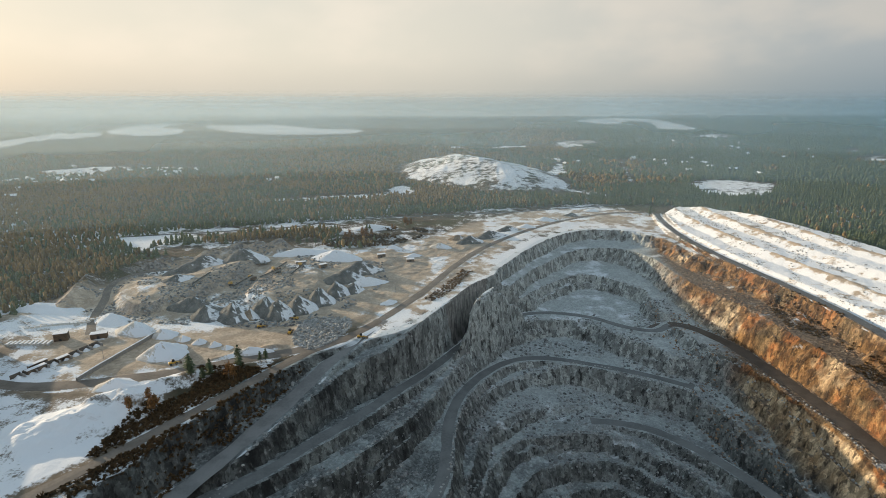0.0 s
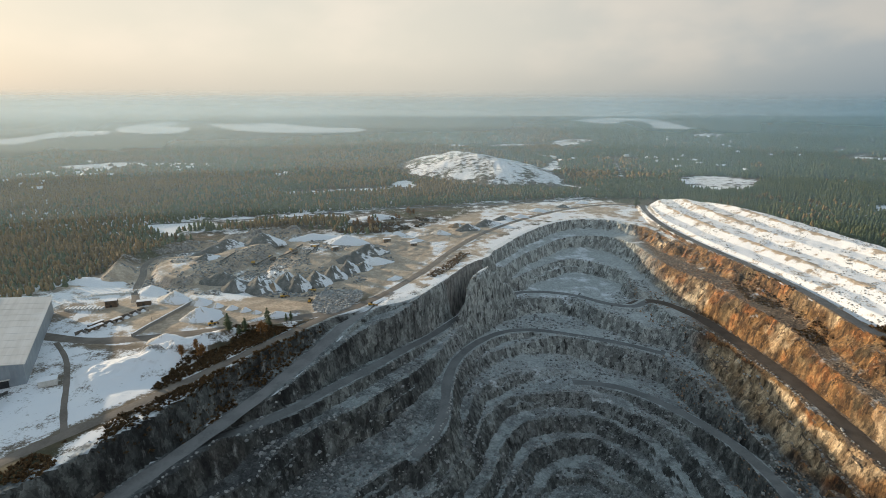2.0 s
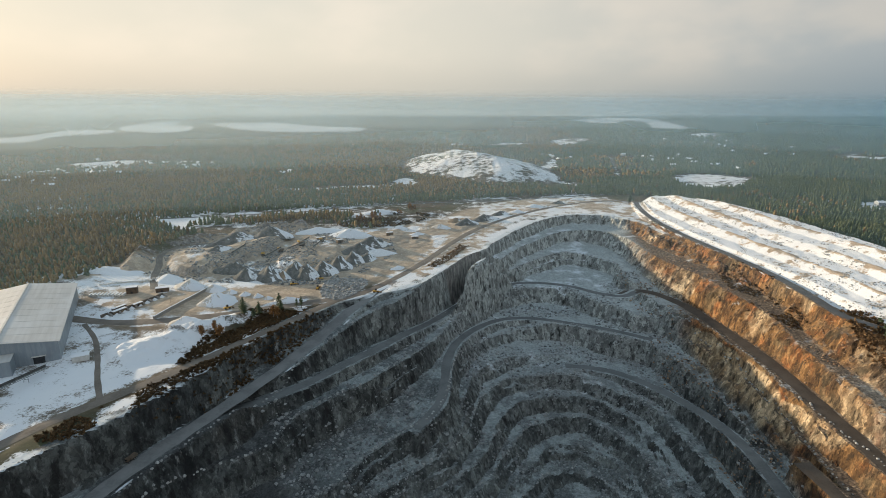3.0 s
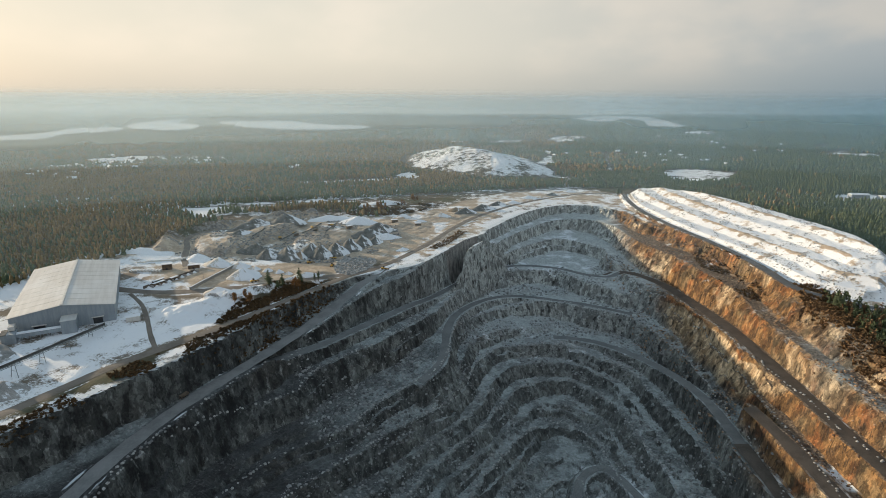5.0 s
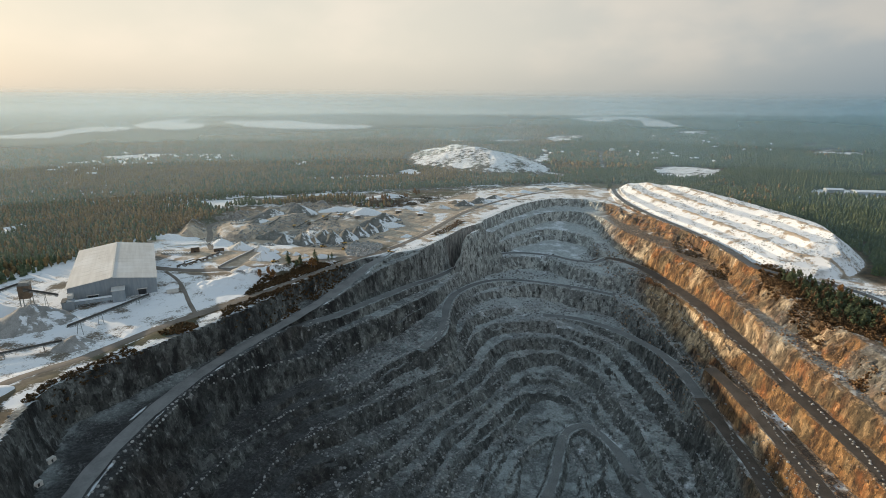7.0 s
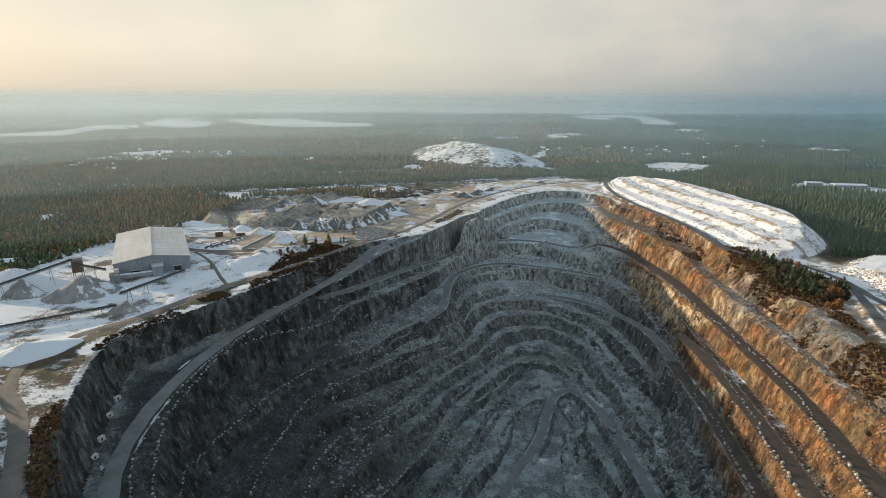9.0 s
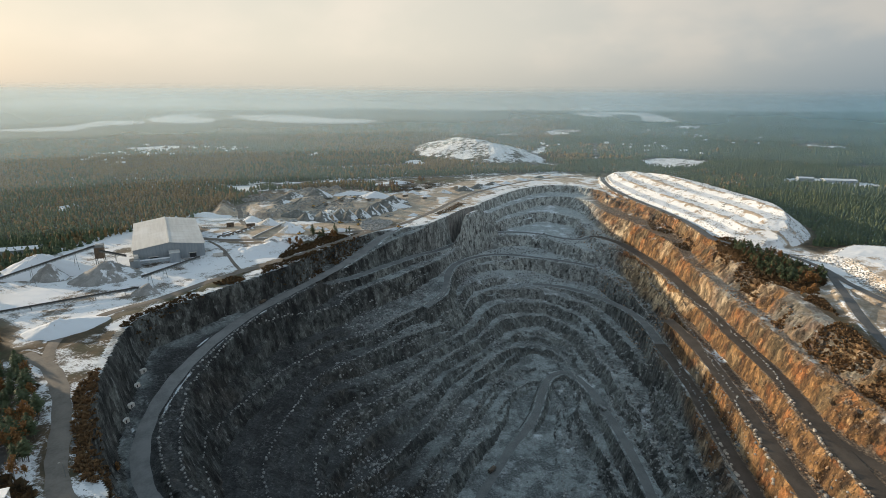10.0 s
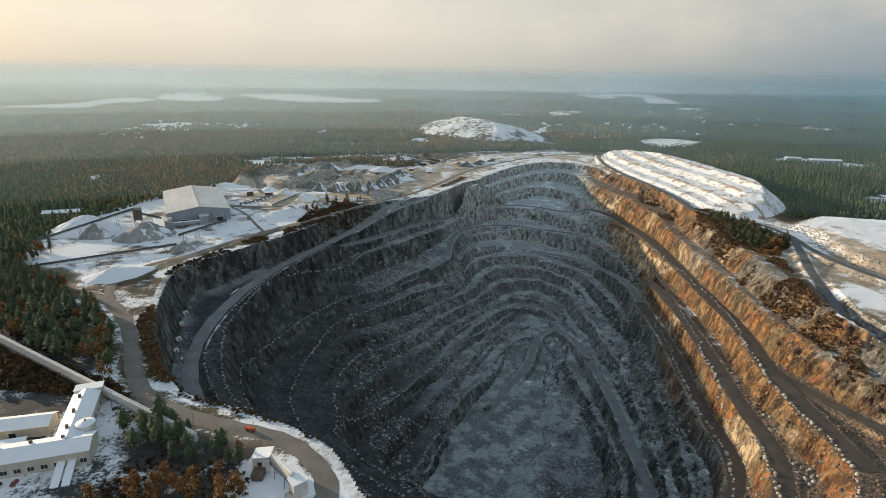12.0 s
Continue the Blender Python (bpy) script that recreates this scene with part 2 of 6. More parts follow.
def line_distance(x, y, line, closed=False):
    """Distance to a line, and how far along it (0 to n-1)."""
    best, along = np.full(x.shape, 1e9), np.zeros(x.shape)
    for k in range(len(line) if closed else len(line) - 1):
        a, b = line[k][:2], line[(k + 1) % len(line)][:2]
        d = b - a
        s = np.clip(((x - a[0]) * d[0] + (y - a[1]) * d[1]) / max(d @ d, 1e-9), 0, 1)
        far = (x - a[0] - s * d[0]) ** 2 + (y - a[1] - s * d[1]) ** 2
        near = far < best
        best[near], along[near] = far[near], (k + s)[near]
    return np.sqrt(best), along


def inside(x, y, line):
    odd = np.zeros(x.shape, bool)
    for k in range(len(line)):
        (ax, ay), (bx, by) = line[k][:2], line[(k + 1) % len(line)][:2]
        if ay != by:
            odd ^= ((ay > y) != (by > y)) & (x < (bx - ax) * (y - ay) / (by - ay) + ax)
    return odd


def depth_in(x, y, line, reach=70.0):
    """Metres inside a closed line, minus outside; worked out only near it."""
    lo, hi = line.min(0)[:2] - reach, line.max(0)[:2] + reach
    near = (x > lo[0]) & (x < hi[0]) & (y > lo[1]) & (y < hi[1])
    out = np.full(x.shape, -reach)
    px, py = x[near], y[near]
    d, _ = line_distance(px, py, line, True)
    out[near] = np.where(inside(px, py, line), d, -d)
    return out


def smooth(v, low, high):
    s = np.clip((v - low) / (high - low), 0, 1)
    return s * s * (3 - 2 * s)


def mixed(a, b, s):
    return a + (b - a) * s


# ---- the plan ----
RIM = spline([(42, 490), (-2, 444), (-29, 408), (-58, 386), (-90, 366), (-121, 324), (-147, 270), (-165, 215), (-203, 150), (-237, 95), (-246, 70), (-232, 20), (-214, -30), (-186, -85),
              (-150, -122), (-102, -142), (-52, -172), (-20, -215), (60, -260), (200, -280), (330, -190), (322, -60), (306, 15), (312, 107), (322, 189),
              (322, 296), (336, 390), (330, 470), (312, 545), (296, 620), (284, 700), (236, 742), (170, 728), (112, 656), (68, 584), (50, 532)], True)
SHELF = spline([(47, 486), (1, 441), (-27, 405), (-56, 383), (-88, 364), (-119, 322), (-145, 268), (-163, 213), (-201, 149), (-235, 94), (-244, 70), (-230, 20), (-212, -29), (-184, -83),
                (-148, -120), (-100, -140), (-50, -169), (-18, -212), (60, -257), (200, -275), (312, -185), (298, -60), (284, 15), (285, 107), (290, 189),
                (294, 290), (298, 350), (294, 420), (284, 490), (262, 560), (258, 640), (234, 690), (178, 700), (128, 646), (86, 586), (64, 532)], True)
CREST_A = spline([(50, 488), (4, 440), (-24, 402), (-52, 370), (-70, 348), (-89, 316), (-109, 278), (-127, 240), (-147, 202), (-163, 168), (-177, 134), (-187, 95), (-194, 46), (-192, 4), (-176, -32), (-140, -80), (-60, -140), (20, -215), (160, -225),
                  (238, -130), (243, -60), (247, -12), (258, 36), (271, 133), (269, 300), (264, 400), (236, 478), (222, 545), (224, 600), (182, 644), (142, 626), (102, 586), (76, 536)], True)
# crest lines below the haul road: x, y and the height of each crest, clockwise from the left wall by the far end
CREST_B = spline([(-185, 96, -41), (-167, 148, -44), (-144, 189, -45), (-112, 217, -44), (-98, 248, -40), (-59, 287, -37), (-27, 326, -35), (0, 393, -42), (34, 472, -48), (60, 512, -50), (95, 540, -50), (145, 537, -50), (176, 500, -50), (206, 469, -52),
                  (239, 450, -54), (257, 400, -56), (260, 331, -58), (259, 278, -59), (253, 204, -60), (247, 141, -60), (234, 80, -60), (224, 10, -59), (214, -40, -59), (206, -110, -59), (152, -195, -60), (40, -190, -62), (-50, -130, -56), (-130, -72, -52), (-168, -28, -48), (-186, 30, -42)], True)
CREST_C = spline([(-167, 68, -63), (-150, 120, -66), (-127, 156, -66), (-105, 178, -65), (-71, 204, -65), (-45, 244, -65), (-13, 271, -61), (4, 301, -57), (10, 350, -55), (22, 393, -56), (47, 435, -60), (88, 470, -67), (134, 474, -68), (174, 454, -68),
                  (214, 428, -70), (232, 390, -72), (239, 335, -75), (240, 272, -77), (237, 222, -78), (231, 182, -78), (222, 124, -78), (211, 50, -78), (203, -20, -77), (192, -95, -77), (142, -165, -78), (50, -165, -80), (-45, -112, -76), (-120, -62, -70), (-158, -16, -66), (-171, 25, -63)], True)
CREST_D = spline([(-129, 86, -86), (-116, 129, -80), (-98, 146, -78), (-63, 181, -77), (-42, 211, -79), (-13, 246, -79), (9, 268, -76), (24, 303, -73), (34, 341, -72), (57, 377, -76), (93, 394, -83), (136, 397, -90), (166, 379, -94), (191, 352, -96),
                  (203, 305, -100), (209, 250, -100), (212, 198, -100), (210, 161, -100), (204, 118, -99), (194, 40, -98), (185, -30, -97), (170, -90, -97), (130, -135, -98), (45, -135, -98), (-38, -84, -95), (-98, -40, -92), (-128, 10, -90), (-133, 56, -89)], True)
CREST_E = spline([(-88, 99, -90), (-74, 112, -90), (-38, 155, -96), (-11, 201, -99), (9, 233, -98), (38, 269, -97), (58, 308, -98), (77, 339, -99), (110, 361, -101), (142, 359, -105), (168, 320, -110), (177, 265, -117), (182, 193, -118), (184, 128, -117),
                  (179, 47, -113), (172, -16, -111), (158, -70, -110), (122, -108, -110), (46, -108, -110), (-30, -62, -106), (-74, -20, -102), (-98, 40, -96)], True)
CREST_F = spline([(-85, -20, -106), (-72, 24, -107), (-46, 62, -112), (-16, 119, -115), (8, 175, -116), (36, 224, -118), (67, 269, -121), (89, 305, -126), (119, 318, -130), (143, 296, -133), (150, 255, -136), (147, 205, -135), (139, 158, -133),
                  (145, 90, -128), (149, 31, -124), (144, -30, -121), (114, -84, -120), (46, -84, -118), (-34, -62, -112)], True)
FLOOR = spline([(-35, -46, -128), (-24, -15, -133), (9, 73, -138), (46, 147, -138), (70, 208, -141), (99, 246, -145), (120, 240, -148), (123, 180, -151), (113, 119, -154), (102, 65, -156), (93, 20, -156), (86, -30, -156), (50, -58, -150), (0, -64, -136)], True)


def crest_height(x, y, line):
    """The height of a crest line at its point nearest to each place."""
    closed = np.vstack([line, line[:1]])
    return np.interp(line_distance(x, y, line, True)[1], np.arange(len(closed)), closed[:, 2])


def pit_levels(x, y):
    """The height of each terrace, from the rim's foot to the floor: each ends at the crest below it."""
    left = smooth(-x, -140, 20)
    far_end = smooth(y, 500, 560) * (1 - smooth(x, 235, 262))
    a = mixed(-42 + 0 * y, np.interp(y, (-40, 0, 85, 204, 264, 352, 400, 440), (-46, -41, -31, -24.5, -21, -9, -3, -0.5)), left)
    a = mixed(a, -34, far_end)
    shelf = mixed(0.5 * a, -14 + 0 * x, smooth(x, 150, 240) * smooth(y, 300, 400))
    return [shelf, a] + [crest_height(x, y, line) for line in (CREST_B, CREST_C, CREST_D, CREST_E, CREST_F, FLOOR)] + [-158 + 0 * x]


# roads: a name, a material, the width and points of x, y, z
ROADS = [
    ("haul_road", ROAD_HAUL, 11, [(-50, 424, 0), (-64, 392, -1), (-80, 362, -5), (-98, 325, -13), (-118, 285, -19), (-137, 245, -22), (-157, 205, -24), (-174, 172, -26), (-187, 137, -28), (-197, 95, -30), (-204, 46, -35), (-202, 2, -41), (-190, -36, -46), (-165, -70, -50), (-120, -100, -54)]),
    ("access_road", ROAD_GREY, 10, [(-290, 12, 0), (-262, -4, 0), (-235, -32, 0), (-207, -72, 0), (-188, -104, 0), (-166, -130, 0), (-136, -147, 0), (-110, -156, 0), (-86, -163, 0), (-66, -175, 0), (-50, -196, 0), (-48, -225, 0), (-60, -280, 0)]),
    ("quarry_edge_road", ROAD_BROWN, 8, [(-266, 0, 0), (-284, 40, 0), (-276, 84, 0), (-250, 118, 0), (-224, 168, 0), (-203, 198, 0), (-176, 236, 0), (-150, 278, 0), (-122, 324, 0), (-98, 362, 0), (-74, 388, 0), (-50, 426, 0), (-17, 495, 0), (11, 568, 0), (50, 648, 0), (116, 738, 0), (190, 808, 0), (270, 850, 1), (330, 840, 2)]),
    ("tip_road", ROAD_DARK, 8, [(330, 840, 2), (316, 780, 3), (306, 690, 4), (312, 590, 4), (326, 500, 4), (333, 430, 4), (331, 370, 4), (330, 325, 4), (352, 288, 4), (378, 262, 4), (388, 215, 4), (383, 165, 4), (384, 120, 4), (398, 70, 4), (440, 10, 3)]),
    ("rim_road", ROAD_DARK, 8, [(388, 205, 4), (362, 140, 3), (342, 90, 1), (330, 45, -3), (320, 5, -7), (326, -45, -11), (336, -110, -14), (345, -180, -16)]),
    ("upper_bench_road", ROAD_BENCH, 12, [(196, 506, -50), (222, 520, -46), (243, 508, -43), (264, 466, -43), (275, 403, -43), (280, 339, -42), (279, 287, -42), (276, 223, -42), (271, 153, -41), (267, 60, -41), (258, 0, -42), (252, -60, -41), (249, -130, -40)]),
    ("branch_road", ROAD_BENCH, 9, [(258, -15, -42), (270, -50, -41.5), (284, -90, -39), (296, -140, -37), (300, -200, -36)]),
    ("middle_bench_road", ROAD_BENCH, 11, [(240, 220, -58), (243, 150, -58), (236, 60, -58), (224, -36, -58), (214, -110, -58), (160, -195, -58)]),
    ("lower_bench_road", ROAD_BENCH, 11, [(226, 200, -77), (222, 110, -77), (214, 40, -77), (207, -25, -78), (198, -90, -78), (150, -160, -78)]),
    ("sweeping_bench_road", ROAD_DUST, 8, [(-154, 222, -27), (-128, 245, -29), (-102, 272, -30), (-81, 298, -29), (-58, 324, -28), (-37, 358, -30), (-12, 408, -38), (14, 461, -43), (39, 511, -46), (73, 547, -48), (113, 560, -49), (155, 548, -49), (184, 520, -48), (210, 508, -47), (228, 518, -45)]),
    ("curving_bench_road", ROAD_DUST, 8, [(-20, 262, -61), (-3, 290, -58), (2, 320, -55), (4, 356, -54), (14, 398, -55), (36, 444, -60), (67, 480, -65), (103, 488, -67), (149, 474, -68), (187, 456, -68), (220, 436, -69)]),
    ("dusty_bench_road", ROAD_DUST, 9, [(125, 414, -88), (150, 412, -89), (176, 402, -90), (200, 372, -88), (216, 340, -86), (227, 304, -83), (231, 262, -80), (229, 215, -79), (224, 170, -78)]),
    ("floor_ramp", ROAD_DUST, 8, [(20, 40, -157.8), (45, 90, -157.6), (66, 132, -157), (86, 162, -155), (101, 192, -152), (111, 222, -148), (124, 250, -145), (144, 254, -141), (158, 216, -136), (162, 170, -132), (164, 120, -128), (164, 60, -124), (160, 0, -122), (156, -60, -120), (140, -100, -119)]),
    ("hall_track", ROAD_BROWN, 3.6, [(-287, 312, 0), (-262, 285, 0), (-240, 252, 0), (-222, 222, 0), (-206, 198, 0)]),
    ("yard_road", ROAD_BROWN, 11, [(-74, 388, 0), (-104, 368, 0), (-140, 352, 0.1), (-190, 330, 0.1), (-260, 315, 0.1), (-330, 330, 0.1)]),
    ("yard_loop", ROAD_BROWN, 7, [(-272, 395, 0.1), (-288, 425, 0.2), (-304, 468, 0.3), (-319, 501, 0.4), (-322, 530, 0.5), (-306, 550, 0.8), (-268, 560, 1.5)]),
    ("railway_road", ROAD_DARK, 7, [(-420, 700, 0), (-222, 752, 0), (-154, 801, 0), (-29, 832, 0), (102, 858, 0), (247, 905, 0), (382, 945, 0), (700, 1010, 0)]),
]

TIP = spline([(304, 760), (318, 560), (334, 470), (341, 390), (346, 335), (374, 302), (420, 310), (462, 350), (486, 400), (492, 450), (486, 520), (472, 600), (452, 690), (424, 775), (372, 850), (335, 835)], True)
TIP_FOOT = spline([(312, 850), (304, 760), (318, 560), (334, 470), (341, 390), (346, 335), (374, 302)])
SNOW_PLATEAU = spline([(392, 272), (420, 264), (470, 300), (540, 290), (640, 300), (720, 200), (640, 60), (470, 50), (418, 92), (402, 130), (406, 180), (418, 232)], True)
MOUND = spline([(-105, 1480), (-84, 1215), (40, 1075), (122, 1025), (235, 1075), (262, 1180), (240, 1330), (170, 1480), (40, 1560)], True)
RUBBLE_RISE = spline([(-293, 457), (-307, 493), (-301, 517), (-267, 524), (-241, 548), (-201, 603), (-198, 532), (-219, 478), (-240, 440), (-264, 435)], True)
YARD_TERRACE = spline([(-182, 470), (-140, 462), (-112, 492), (-128, 560), (-176, 595), (-186, 540)], True)
RAISED = [
    (SNOW_PLATEAU, (0, 12, 30), (0, 8, 9.5), 3.0),
    (MOUND, (0, 40, 80, 130, 190), (0, 13, 20, 34, 42), 14.0),
    (RUBBLE_RISE, (0, 8, 16, 24), (0, 7.5, 7.8, 9.5), 4.0),
    (YARD_TERRACE, (0, 8, 20), (0, 5, 6), 3.0),
]
BANKS = [
    (spline([(-327, 455), (-341, 500), (-346, 531), (-327, 552), (-284, 578), (-267, 586), (-236, 616), (-192, 642)]), 10.0, 15.0),
    (spline([(-200, 293), (-170, 318), (-150, 345), (-122, 362)]), 6.0, 15.0),
    (spline([(-224, 262), (-205, 275), (-190, 290)]), 7.0, 22.0),
]
BANK_SNOW = (0.30, 0.50, 0.60)
LAKES = [spline(p, True, 4) for p in (
    [(-1534, 1946), (-1626, 2240), (-1513, 2423), (-1640, 2700), (-1829, 2636), (-1761, 2240), (-1900, 1950)],
    [(-1700, 2860), (-1374, 2525), (-1244, 2636), (-1400, 3050), (-1560, 3150), (-1690, 3600), (-1829, 3480)],
    [(-1345, 3199), (-974, 2716), (-686, 2598), (-412, 2716), (-447, 2987), (-690, 3089), (-1061, 3509), (-1247, 3442), (-1418, 3442)],
    [(951, 4059), (1014, 3442), (1258, 3885), (1355, 3725), (1150, 2987), (1286, 2891), (1405, 3199), (1585, 4248), (1353, 4456)])]
RIGHT_HEATH = spline([(292, -120), (322, 60), (330, 200), (345, 330), (420, 320), (450, 60), (420, -120)], True)
ROADSIDE = spline([(-320, 0), (-262, -40), (-205, -125), (-180, -130), (-215, -70), (-262, -10)], True)
WORKS_GROUND = spline([(-330, -60), (-240, -75), (-200, -112), (-130, -158), (-60, -182), (-45, -250), (-330, -260)], True)
HALL_FIELD = spline([(-300, 25), (-255, 105), (-205, 205), (-160, 285), (-196, 306), (-275, 310), (-330, 420), (-425, 370), (-432, 150), (-395, 80), (-330, 60)], True)
YARD = spline([(-420, 420), (-345, 330), (-275, 312), (-190, 312), (-115, 363), (-72, 412), (-20, 520), (60, 680), (20, 730), (-100, 640), (-200, 640), (-300, 560), (-345, 470)], True)
YARD_OPEN = spline([(-108, 611), (-37, 622), (-16, 556), (-56, 484), (-96, 431), (-112, 372), (-144, 362), (-172, 392), (-132, 438), (-86, 506)], True)
HUT_PAD = spline([(-96, -196), (-84, -178), (-62, -184), (-54, -200), (-62, -228), (-92, -224)], True)
FAR_APRON = spline([(-66, 415), (-20, 440), (30, 490), (50, 540), (62, 610), (100, 692), (160, 740), (250, 752), (296, 700), (318, 840), (240, 890), (120, 850), (0, 720), (-30, 560)], True)
FAR_FIELDS = [spline(p, True) for p in (
    [(-390, 905), (-300, 950), (-145, 972), (-60, 1060), (-150, 1030), (-320, 975)],
    [(-350, 712), (-225, 735), (-150, 790), (-240, 770), (-370, 735)],
    [(558, 1211), (692, 1165), (650, 1080), (603, 1018), (515, 989), (495, 1083)],
    [(-120, 1990), (0, 1960), (130, 1970), (270, 1960), (400, 2120), (250, 2100), (60, 2040), (-90, 2060)],
    [(1000, 2420), (1110, 2490), (1240, 2430), (1120, 2380)], [(1180, 1640), (1330, 1660), (1420, 1540), (1260, 1540)],
    [(681, 800), (764, 862), (850, 790), (829, 719), (770, 760)], [(620, 420), (760, 520), (900, 480), (860, 420), (700, 400)],
    [(1407, 1968), (1457, 1968), (1373, 1846), (1305, 1809)], [(1267, 1705), (1402, 1773), (1245, 1569), (1195, 1583)], [(1152, 2554), (1311, 2590), (1204, 2385), (1089, 2385)],
    [(-1003, 1363), (-848, 1406), (-792, 1322), (-844, 1246), (-933, 1283)], [(409, 2132), (526, 2324), (612, 2210), (428, 1968)], [(490, 1569), (424, 1290), (388, 1155), (400, 1150), (436, 1280), (502, 1560)], [(-106, 1096), (-74, 1132), (-50, 1018), (-98, 1010)],
    [(-900, 1380), (-700, 1400), (-560, 1440), (-700, 1470), (-880, 1460)], [(240, 1300), (300, 1500), (330, 1520), (290, 1290)],
    [(300, 990), (225, 1080), (235, 1090), (320, 1000)])]


fine_x = np.arange(-262, 480, 1.5)
fine_y = np.arange(-215, 745, 1.5)


def stretched(core, low, high, growth=1.06):
    out, step, at = [], 2.0, core[-1]
    while at < high:
        at += step
        step = min(step * (growth if step < 5 else 1.09), 60 if abs(at) < 4900 else 500)
        out.append(at)
    before, step, at = [], 2.0, core[0]
    while at > low:
        at -= step
        step = min(step * (growth if step < 5 else 1.09), 60 if abs(at) < 4900 else 500)
        before.append(at)
    return np.concatenate([before[::-1], core, out])


GX, GY = np.meshgrid(stretched(fine_x, -11000, 11000), stretched(fine_y, -1500, 11500))


def wall_wander(x, y, n):
    """How far a wall strays from its line: bays and spurs, and blocks broken off."""
    strong = 0.5 if n < 4 else 0.55 + 0.5 * smooth(x, -40, 120)
    return strong * (5.0 * fbm(x, y, 34, 4, 11 + 7 * n) + 2.6 * (np.abs(fbm(x, y, 12, 3, 210 + n)) - 0.35) + 0.8 * fbm(x, y, 4.5, 1, 12))


def terraced(x, y, z, rim):
    """The ground cut down in steps from the rim to the floor."""
    levels = pit_levels(x, y)
    rough = 0.45 * fbm(x, y, 8, 3, 21) + (0.6 + 2.0 * smooth(x, -60, 60)) * np.maximum(fbm(x, y, 34, 4, 22), 0) ** 1.2
    lines = (RIM, SHELF, CREST_A, CREST_B, CREST_C, CREST_D, CREST_E, CREST_F, FLOOR)
    depths = [rim] + [depth_in(x, y, line) for line in lines[1:]]
    steps = []
    for n in range(9):
        steps.append((2 * n, depths[n], levels[n]))
        if 3 <= n < 8:
            part_way = 0.5 * (1 - smooth(x, 150, 200)) * smooth(fbm(x, y, 160, 2, 170 + n), -0.5, 0.1)
            steps.append((2 * n + 1, 0.5 * (depths[n] + depths[n + 1]), mixed(levels[n], levels[n + 1], part_way)))
    for n, d, level in steps:
        d = d + wall_wander(x, y, n)
        ledge = np.maximum(fbm(x, y, 38, 3, 130 + n), 0) * (7.0 if n > 2 else 2.0)
        wide = (2.2 + 6.5 * smooth(x, 200, 260) if n < 4 else 3.4) + 1.4 * fbm(x, y, 30, 2, 30 + n)
        split = 0.42 + 0.25 * fbm(x, y, 50, 2, 250 + n)
        fall = split * np.clip(d / wide, 0, 1) + (0.87 - split) * np.clip((d - wide - ledge) / wide, 0, 1) + 0.13 * smooth(d, 2, 15 + ledge)
        z = mixed(z, level + rough, fall)
        broken = 4 * np.clip(fall, 0, 1) * (1 - np.clip(fall, 0, 1))
        z = z + broken * (2.2 + 2.8 * smooth(x, 120, 230)) * (fbm(x, y, 6, 2, 310 + n) + 0.8 * (np.abs(fbm(x, y, 15, 3, 330 + n)) - 0.2))
        if n > 3:
            z = z + np.exp(-((d + 2.0) / 1.2) ** 2) * 0.9 * (rim > 4) * (1 - smooth(x, 165, 195))
    return z


TIP_STEPS = (0, 11, 27, 39, 60, 72, 92, 104)  # where each face of the spoil tip begins and ends, from its foot


def tip_run(x, y):
    return line_distance(x, y, TIP_FOOT)[0] + 3.5 * fbm(x, y, 60, 4, 61)


